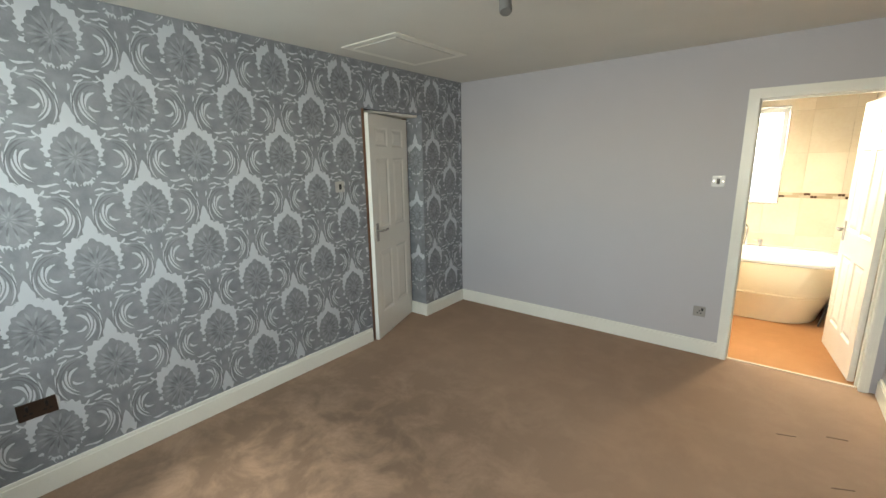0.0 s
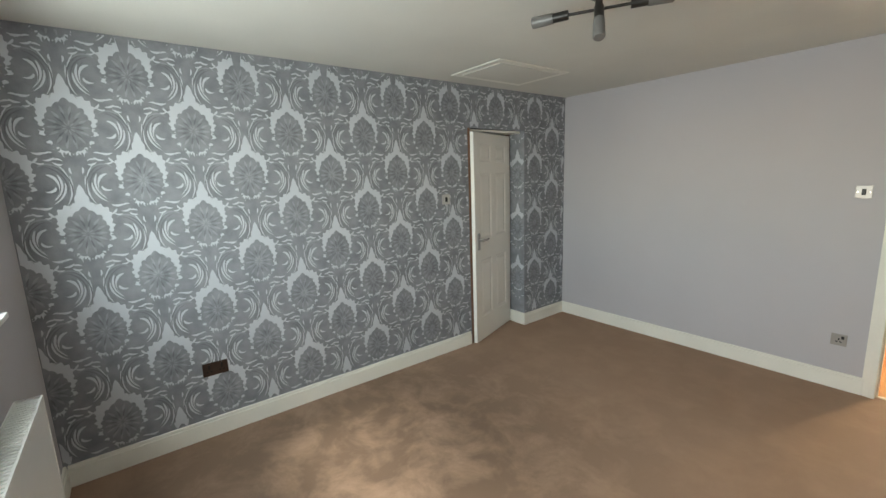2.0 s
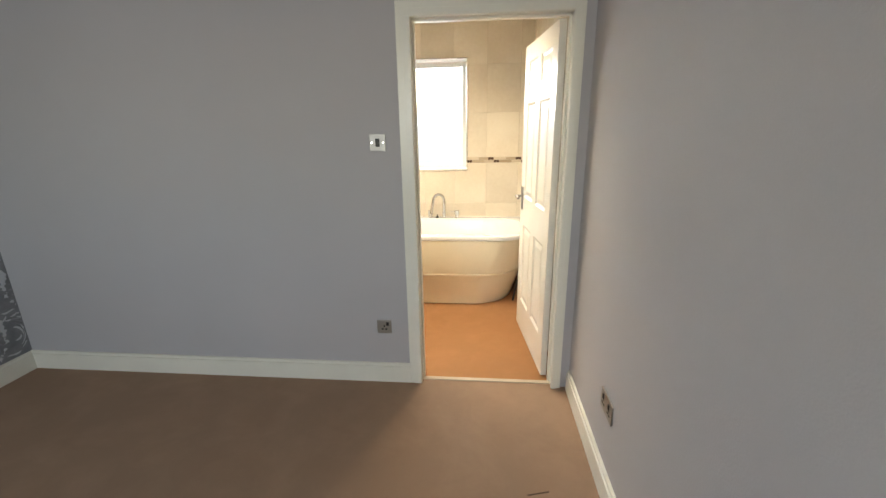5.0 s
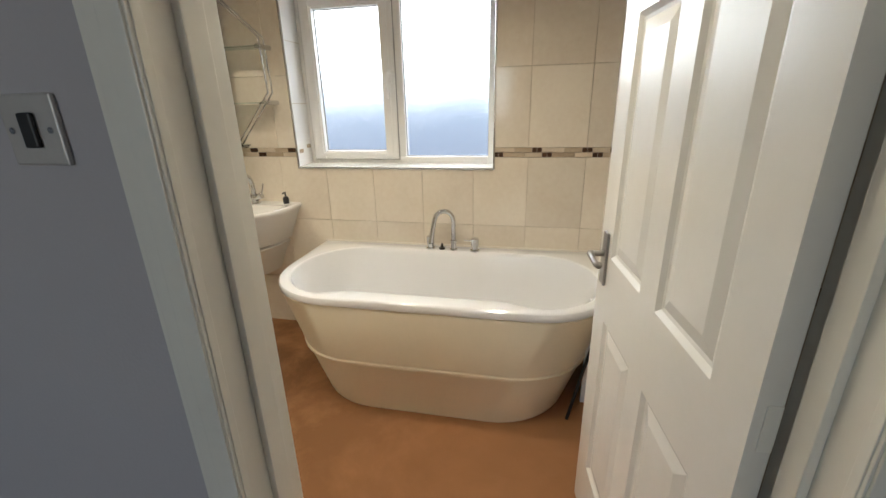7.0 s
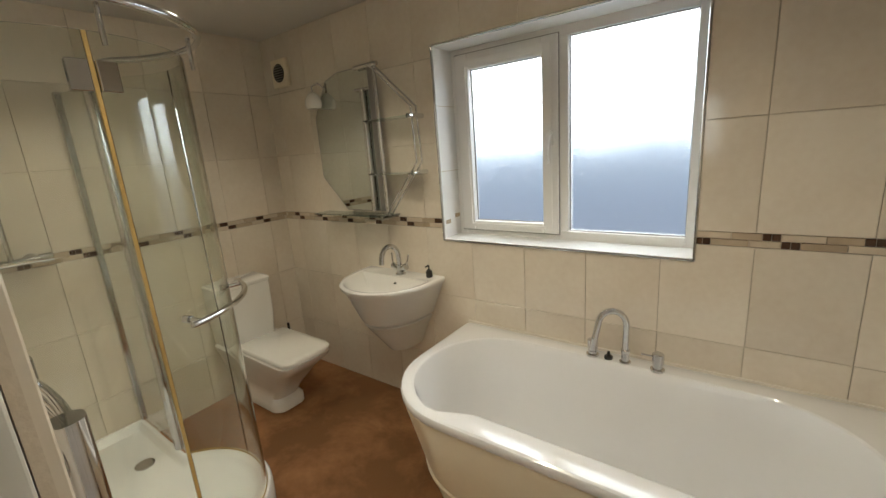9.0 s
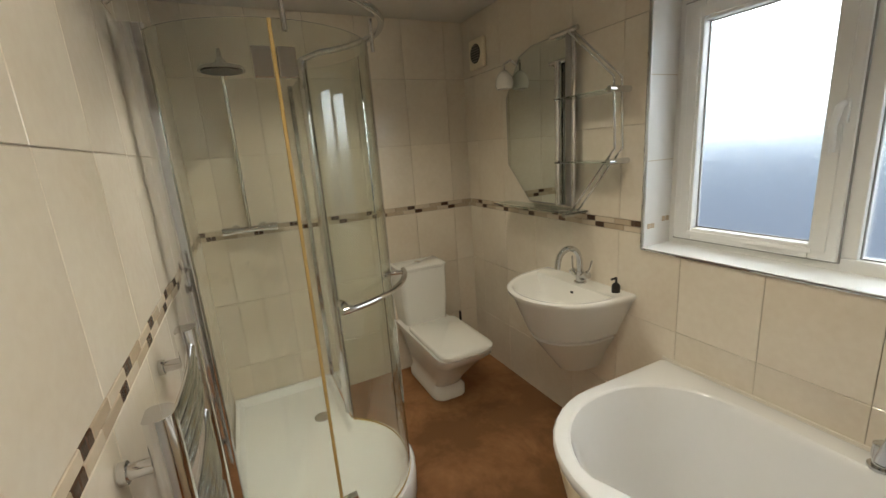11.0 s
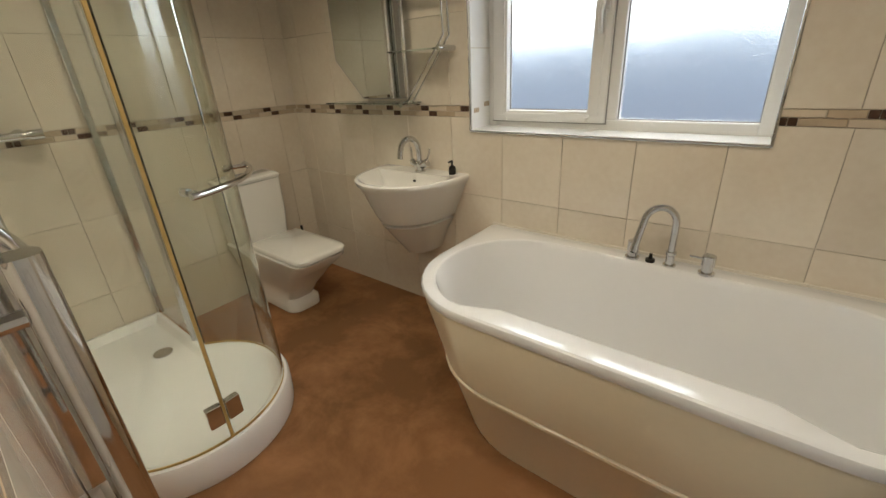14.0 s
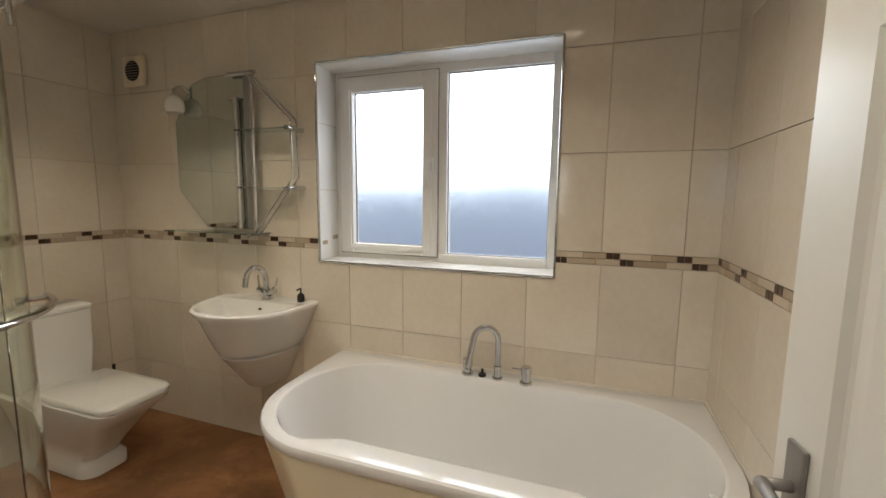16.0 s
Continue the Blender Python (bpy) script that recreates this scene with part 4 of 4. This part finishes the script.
# ---- bedroom things ----
def switch_plate(name, m, label, cat, kind, face=None):
    """A plate in its own xz plane that looks along -y."""
    root = empty(name, m)
    tagged(root, label, cat)
    w = 0.073 if kind == "double" else 0.043
    box("plate", -w, w, -0.007, 0, -0.043, 0.043, face or SATIN, root, 0.003)
    if kind == "switch":
        box("rocker", -0.011, 0.011, -0.013, -0.007, -0.021, 0.021, BLACK, root, 0.003)
        for s in (-1, 1):
            tube("screw", [(s * 0.03, -0.006, 0), (s * 0.03, -0.0085, 0)], 0.004, CHROME, root, 10)
    else:
        for ox in ((-0.036, 0.036) if kind == "double" else (0.0,)):
            box("rocker", ox + (0.012 if kind == "single" else -0.006), ox + (0.028 if kind == "single" else 0.006), -0.012, -0.007, 0.008, 0.03, BLACK, root, 0.002)
            for dx, dz, a, b in ((0, 0.006, 0.004, 0.007), (-0.011, -0.014, 0.006, 0.004), (0.011, -0.014, 0.006, 0.004)):
                box("pin_hole", ox + dx - a, ox + dx + a, -0.0085, -0.0065, dz - b, dz + b, BLACK, root)
    return root


switch_plate("light_switch", pose(-1.057, 0, 1.412), "brushed steel light switch with black rocker", "light switch", "switch", PLATE)
switch_plate("light_switch", pose(XL, -1.68, 1.41, 0, 0, 90), "brushed steel light switch on damask wall", "light switch", "switch", PLATE)
switch_plate("wall_socket", pose(-1.08, 0, 0.363), "brushed steel single socket on painted wall", "socket", "single")
switch_plate("wall_socket", pose(XL, -3.6, 0.45, 0, 0, 90), "dark bronze double socket on damask wall", "socket", "double", BRONZE)
switch_plate("wall_socket", pose(0, -0.685, 0.385, 0, 0, -90), "brushed steel socket on painted wall", "socket", "double")


def radiator():
    root = empty("radiator", pose(-1.65, YB, 0))
    tagged(root, "white double panel radiator under the bedroom window", "radiator")
    z0, z1, hw = 0.2, 0.86, 0.95
    for y in (0.05, 0.115):
        bm = bmesh.new()
        add_box(bm, -hw, hw, y - 0.006, y + 0.006, z0, z1, 0.004)
        obj("panel", bm, UPVC, root)
    bm = bmesh.new()
    k = -hw + 0.02
    while k < hw - 0.02:
        add_box(bm, k, k + 0.012, 0.045, 0.12, z1 - 0.002, z1 + 0.006)
        k += 0.02
    add_box(bm, -hw, hw, 0.044, 0.05, z1 - 0.01, z1 + 0.008)
    add_box(bm, -hw, hw, 0.117, 0.123, z1 - 0.01, z1 + 0.008)
    tagged(obj("top_grille", bm, UPVC, root), kind="stuff")
    for s in (-1, 1):
        box("side_cover", s * hw - 0.003, s * hw + 0.003, 0.044, 0.123, z0 + 0.02, z1 + 0.008, UPVC, root)
        box("bracket", s * 0.7 - 0.015, s * 0.7 + 0.015, 0, 0.046, z0 + 0.05, z1 - 0.1, UPVC, root)
    return root


radiator()


def ceiling_lamp():
    root = empty("ceiling_light", pose(-1.7, -2.15, CEIL_Z))
    tagged(root, "dark metal ceiling spotlight bar with glass shades, unlit", "ceiling light")
    box("base", -0.05, 0.05, -0.05, 0.05, -0.03, 0, GUNMETAL, root, 0.004)
    tube("stem", [(0, 0, -0.03), (0, 0, -0.09)], 0.016, GUNMETAL, root)
    for ang, ln, tilt in ((208, 0.13, -0.05), (28, 0.13, 0.0), (305, 0.03, -0.16)):
        w = radians(ang)
        d = Vector((math.cos(w), math.sin(w), 0))
        s = Vector((0, 0, -0.085))
        tube("arm", [s, s + d * ln], 0.007, GUNMETAL, root, 8)
        e = s + d * ln
        dd = (d + Vector((0, 0, tilt * 12 if ln < 0.1 else tilt))).normalized()
        tube("lampholder", [e, e + dd * 0.07], 0.021, GUNMETAL, root, 14)
        tube("glass_shade", [e + dd * 0.068, e + dd * 0.16, e + dd * 0.165], [0.024, 0.026, 0.022], LAMPGLASS, root, 14)
    return root


ceiling_lamp()

root = empty("loft_hatch", pose(-2.98, -1.35, CEIL_Z))
tagged(root, "off-white loft hatch with flat timber frame", "loft hatch")
bm = bmesh.new()
for x0, x1, y0, y1 in ((-0.27, -0.21, -0.39, 0.39), (0.21, 0.27, -0.39, 0.39), (-0.21, 0.21, -0.39, -0.33), (-0.21, 0.21, 0.33, 0.39)):
    add_box(bm, x0, x1, y0, y1, -0.008, 0, 0.003)
obj("frame", bm, GLOSS, root)
box("hatch_panel", -0.205, 0.205, -0.325, 0.325, -0.012, 0, CEIL, root, 0.002)

for k, (x, y, a) in enumerate(((-0.5, -0.90, 20), (-0.27, -0.767, 15), (-0.29, -1.25, 25), (-0.07, -1.108, 30))):
    tagged(box("carpet_tear", -0.048, 0.048, -0.003, 0.003, -0.002, 0.002, SLIT, bevel=0.001, at=pose(x, y, 0.0, 0, 0, a)), "thin dark slit worn into the carpet", "carpet mark", group="carpet slits")


# ---- damask print ----
LAYER = [0]


def leaf(bm, x, z, ang, length, width, bend=0.0, off=0.0006, mat=0, n=7):
    """One printed leaf: pointed at its tip, bent along its length. Lies in yz, off the wall along x."""
    left, right = [], []
    LAYER[0] += 1
    off += LAYER[0] * 1.1e-5
    for i in range(n + 1):
        t = i / n
        a = ang + bend * t
        s = length * t
        px, pz = x + s * math.cos(ang + bend * t * 0.5), z + s * math.sin(ang + bend * t * 0.5)
        w = width * 0.5 * (math.sin(math.pi * min(1, t * 0.94 + 0.06)) ** 0.7) * (1.0 - 0.25 * t)
        nx, nzz = -math.sin(a), math.cos(a)
        left.append(bm.verts.new((off, px + nx * w, pz + nzz * w)))
        right.append(bm.verts.new((off, px - nx * w, pz - nzz * w)))
    for i in range(n):
        f = bm.faces.new((left[i], right[i], right[i + 1], left[i + 1]))
        f.material_index = mat


def ring_strip(bm, inner, outer, a0, a1, n, off, mat):
    """A printed band between two outlines round 0, 0."""
    last = None
    for k in range(n + 1):
        w = radians(a0 + (a1 - a0) * k / n)
        pair = []
        for rad in (inner(w), outer(w)):
            pair.append(bm.verts.new((off, rad * math.cos(w), rad * math.sin(w))))
        if last:
            f = bm.faces.new((last[0], last[1], pair[1], pair[0]))
            f.material_index = mat
        last = pair


def oval(a, b, w):
    return a * b / math.sqrt((b * math.cos(w)) ** 2 + (a * math.sin(w)) ** 2)


HALO = ((90, 0.262), (87, 0.236), (85, 0.212), (81, 0.2), (80, 0.172), (72, 0.166), (66, 0.176), (60, 0.168), (54, 0.176), (48, 0.164), (44, 0.166), (38, 0.146), (33, 0.144), (27, 0.126), (20, 0.134), (12, 0.122), (4, 0.113), (-6, 0.119), (-16, 0.124), (-26, 0.115), (-36, 0.122), (-48, 0.124), (-57, 0.142), (-66, 0.14), (-76, 0.158), (-84, 0.146), (-90, 0.154))


def motif(bm):
    """A toothed flower in a pale spade-shaped halo, with a feathered scroll at each side, centred on 0, 0."""
    ang = np.array([h[0] for h in HALO][::-1], float)
    rad = np.array([h[1] for h in HALO][::-1], float)
    def fold(w):
        d = math.degrees(w) % 360
        return d if d <= 90 else (180 - d if d <= 270 else d - 360)
    def flower(w):
        tooth = abs(math.cos(10 * (w - math.pi / 2)))
        return oval(0.093, 0.124, w) * (0.9 + 0.06 * abs(math.cos(5 * (w - math.pi / 2))) + 0.1 * tooth) + 0.014 * max(0.0, math.sin(w)) ** 30
    def halo(w):
        return float(np.interp(fold(w), ang, rad)) * (0.95 + 0.05 * max(0.0, math.sin(w)) ** 8) + 0.004 * math.sin(31 * abs(w - math.pi / 2))
    ring_strip(bm, flower, halo, -90, 270, 210, 0.0005, 0)
    # leaf tips that reach over the halo's edge
    for k in range(15):
        w = radians(-100 + 200 * k / 14 - 90) if k % 2 else radians(-85 + 170 * k / 14 - 90)
        r0 = halo(w) + 0.008
        for d in (-0.5, 0.45):
            leaf(bm, r0 * math.cos(w), r0 * math.sin(w), w + math.pi + d, 0.030, 0.012, -d, 0.0007, 3, 5)
    # petals of the flower, in three rows
    for ring, (cnt, r0, ln, wd, off) in enumerate(((14, 0.048, 0.036, 0.013, 0.0007), (12, 0.028, 0.034, 0.009, 0.0008), (9, 0.008, 0.02, 0.008, 0.0009))):
        for k in range(cnt):
            a = 2 * math.pi * (k + 0.5 * (ring % 2)) / cnt
            st = 1.0 + 0.34 * abs(math.sin(a)) ** 2
            bend = 0.3 if math.cos(a) < 0 else -0.3
            leaf(bm, r0 * math.cos(a), r0 * math.sin(a) * st, a - bend * 0.4, ln * st, wd, bend, off, 2 if ring != 1 else 1, 5)
    for s in (1, -1):
        def crescent(f, a0, a1, wd, mt=0, off=0.0008, cx=0.163, cz=-0.012):
            """A leaf along part of an oval round the scroll's middle."""
            p = [(cx + f * 0.078 * math.cos(radians(a)), cz + f * 0.125 * math.sin(radians(a))) for a in (a0, (a0 + a1) / 2, a1)]
            t0 = math.atan2(p[1][1] - p[0][1], p[1][0] - p[0][0])
            t1 = math.atan2(p[2][1] - p[1][1], p[2][0] - p[1][0])
            bend = (t1 - t0 + math.pi) % (2 * math.pi) - math.pi
            ln = math.dist(p[0], p[1]) + math.dist(p[1], p[2])
            st = t0 - bend * 0.5
            leaf(bm, s * p[0][0], p[0][1], st if s > 0 else math.pi - st, ln, wd, 2 * bend * s, off, mt, 8)
        # pale slits inside the scroll, and along its back
        crescent(0.42, 100, -60, 0.017)
        crescent(0.62, 40, -75, 0.013)
        crescent(0.78, 5, -80, 0.010)
        crescent(0.30, -20, -120, 0.014)
        crescent(1.0, 62, -28, 0.007)
        crescent(1.12, 18, -52, 0.008)
        # darker veins
        crescent(0.9, 100, -60, 0.007, 1)
        crescent(0.72, 95, -40, 0.006, 1)
        crescent(0.52, 70, -60, 0.005, 1)
        crescent(0.82, 120, 40, 0.010, 2)
        # curls under the scroll
        for x, z, a, ln, wd, bd in ((0.11, -0.125, -35, 0.05, 0.014, 1.3), (0.078, -0.15, -50, 0.045, 0.012, 1.2), (0.14, -0.15, -70, 0.04, 0.012, 0.9), (0.05, -0.185, -20, 0.04, 0.011, 1.4), (0.025, -0.2, -75, 0.035, 0.010, -0.8), (0.118, -0.178, -30, 0.038, 0.010, 1.5), (0.196, 0.115, 20, 0.035, 0.010, -1.2), (0.165, 0.142, 45, 0.034, 0.010, -1.2)):
            a = radians(a)
            leaf(bm, s * x, z, a if s > 0 else math.pi - a, ln, wd, bd * s, 0.0008, 0)


bm = bmesh.new()
motif(bm)
me = bpy.data.meshes.new("motif")
bm.to_mesh(me)
bm.free()
PV = np.array([v.co[:] for v in me.vertices])
PF = [(tuple(p.vertices), p.material_index) for p in me.polygons]
bpy.data.meshes.remove(me)
PITCH, DROP = 0.277, 0.548
verts, faces, mats = [], [], []
for col in range(-8, 12):
    cyy = -2.713 + PITCH * col
    for row in range(-4, 4):
        czz = 1.10 + DROP * row + (0 if col % 2 == 0 else DROP * 0.5)
        P = PV + np.array((XL, cyy, czz))
        keep = (P[:, 1] > YB + 0.004) & (P[:, 1] < -0.004) & (P[:, 2] > 0.127) & (P[:, 2] < CEIL_Z - 0.003) & ~((P[:, 1] > D2[0] - 0.002) & (P[:, 1] < D2[1] + 0.002) & (P[:, 2] < D2[3] + 0.002))
        base = len(verts)
        if not keep.any():
            continue
        verts.extend(P.tolist())
        for f, mi in PF:
            if all(keep[i] for i in f):
                faces.append(tuple(base + i for i in f))
                mats.append(mi)
me = bpy.data.meshes.new("damask_print")
me.from_pydata(verts, [], faces)
me.materials.append(PAPER)
me.materials.append(PRINT_DARK)
me.materials.append(PRINT_PALE)
me.materials.append(PRINT)
me.polygons.foreach_set("material_index", mats)
pr = new("damask_print", me)
pr.parent = wall_damask
tagged(pr, "grey printed damask flowers and scrolls", kind="stuff")
# paper turned into the door reveal
rv = box("reveal_paper", XL - 0.2, XL, D2[1] - 0.002, D2[1] - 0.0005, 0.126, D2[3], PRINT, wall_damask)
verts, faces, mats = [], [], []
for row in range(-3, 3):
    P = PV[:, [1, 0, 2]] * np.array((1, -1, 1)) + np.array((XL - 0.09, D2[1] - 0.0025, 1.05 + DROP * row))
    keep = (P[:, 0] > XL - 0.2) & (P[:, 0] < XL - 0.001) & (P[:, 2] > 0.13) & (P[:, 2] < D2[3] - 0.02)
    base = len(verts)
    verts.extend(P.tolist())
    for f, mi in PF:
        if all(keep[i] for i in f):
            faces.append(tuple(base + i for i in f))
            mats.append(mi)
me = bpy.data.meshes.new("reveal_print")
me.from_pydata(verts, [], faces)
me.materials.append(PAPER)
me.materials.append(PRINT_DARK)
me.materials.append(PRINT_PALE)
me.materials.append(PRINT)
me.polygons.foreach_set("material_index", mats)
pr = new("reveal_print", me)
pr.parent = wall_damask
tagged(pr, kind="stuff")

# ---- tiles ----
SHARED = {}


def slab(w, h, t, mat):
    key = (round(w, 3), round(h, 3), round(t, 4), mat.name)
    if key not in SHARED:
        bm = bmesh.new()
        c = min(0.0015, w / 5, h / 5)
        loft(bm, [[(-w / 2, 0, -h / 2), (w / 2, 0, -h / 2), (w / 2, 0, h / 2), (-w / 2, 0, h / 2)],
                  [(-w / 2, -t + c, -h / 2), (w / 2, -t + c, -h / 2), (w / 2, -t + c, h / 2), (-w / 2, -t + c, h / 2)],
                  [(-w / 2 + c, -t, -h / 2 + c), (w / 2 - c, -t, -h / 2 + c), (w / 2 - c, -t, h / 2 - c), (-w / 2 + c, -t, h / 2 - c)]], False, True)
        me = bpy.data.meshes.new("tile")
        bmesh.ops.recalc_face_normals(bm, faces=bm.faces)
        bm.to_mesh(me)
        bm.free()
        me.materials.append(mat)
        SHARED[key] = me
    return SHARED[key]


def place(name, me, parent, spot, turn):
    ob = new(name, me)
    ob.matrix_basis = Matrix.Translation(spot) @ Matrix.Rotation(radians(turn), 4, "Z")
    ob.parent = parent


BORDER = (1.152, 1.205)
ROWS = ((-0.002, 0.345), (0.345, 0.757), (0.757, 1.152), (1.205, 1.614), (1.614, 2.036), (2.036, BC))


def tiled(parent, along, plane, turn, u0, u1, start, phases, holes=()):
    """Tiles on one wall, with the mosaic border; along: 'x' or 'y'."""
    g = 0.001
    def spot(u, z):
        return (u, plane, z) if along == "x" else (plane, u, z)
    u = start - 0.3035 * math.ceil((start - u0) / 0.3035)
    while u < u1:
        for z0, z1 in ROWS:
            rects = [(max(u, u0), min(u + 0.3035, u1), z0, z1)]
            for h in holes:
                rects = [p for r in rects for p in cut(r, h)]
            if len(rects) > 1:
                # one tile notched round the opening
                a, b = max(u, u0), min(u + 0.3035, u1)
                sg = -1 if turn in (180, -90) else 1
                bm = bmesh.new()
                for p, q, c, e in rects:
                    p, q = p + (g if p == a else 0) - (a + b) / 2, q - (g if q == b else 0) - (a + b) / 2
                    c, e = c + (g if c == z0 else 0) - (z0 + z1) / 2, e - (g if e == z1 else 0) - (z0 + z1) / 2
                    add_box(bm, sg * p, sg * q, -0.008, 0, c, e)
                bmesh.ops.remove_doubles(bm, verts=bm.verts, dist=1e-5)
                me = bpy.data.meshes.new("tile")
                bm.to_mesh(me)
                bm.free()
                me.materials.append(TILE)
                place("tile", me, parent, spot((a + b) / 2, (z0 + z1) / 2), turn)
                continue
            for a, b, c, e in rects:
                if b - a > 0.012 and e - c > 0.012:
                    place("tile", slab(b - a - 2 * g, e - c - 2 * g, 0.008, TILE), parent, spot((a + b) / 2, (c + e) / 2), turn)
        u += 0.3035
    h = (BORDER[1] - BORDER[0]) / 2
    stretches = [(u0, u1)]
    for q in holes:
        if q[2] < BORDER[1] and q[3] > BORDER[0]:
            stretches = [(u0, q[0]), (q[1], u1)]
    # pairs of small dark pieces, stepped from row to row, between long pale ones
    cycle = ((0.0262, MOS_DARK), (0.0262, MOS_DARK), (0.118, MOS_PALE), (0.0916, MOS_MID))
    for n, (s0, s1) in enumerate(stretches):
        for k in range(2):
            phase = phases[min(n, len(phases) - 1)] - 0.0262 + 0.054 * k
            u = phase - 0.262 * math.ceil((phase - s0) / 0.262)
            i = 0
            zc = BORDER[0] + h * (1.5 - k)
            while u < s1:
                w, mt = cycle[i % 4]
                if i % 4 > 1 and k:
                    mt = MOS_MID if mt is MOS_PALE else MOS_PALE
                a, b = max(u, s0), min(u + w, s1)
                if b - a > 0.006:
                    place("mosaic_piece", slab(b - a - 0.0025, h - 0.0025, 0.0085, mt), parent, spot((a + b) / 2, zc), turn)
                u += w
                i += 1


tiled(wall_win, "x", YW, 0, XB, XR, -0.475, (-1.903, -0.43), [WIN])
tiled(wall_bl, "y", XB, 90, FW, YW, YW - 0.15, (1.72,))
tiled(wall_br, "y", XR, -90, FW, YW, YW - 0.13, (1.40,))
tiled(wall_fr, "x", FW, 180, XB, XR, -1.16, (-1.1, -0.05), [(DOOR_X0 - 0.02, DOOR_X1 + 0.02, -0.1, DOOR_Z + 0.02)])
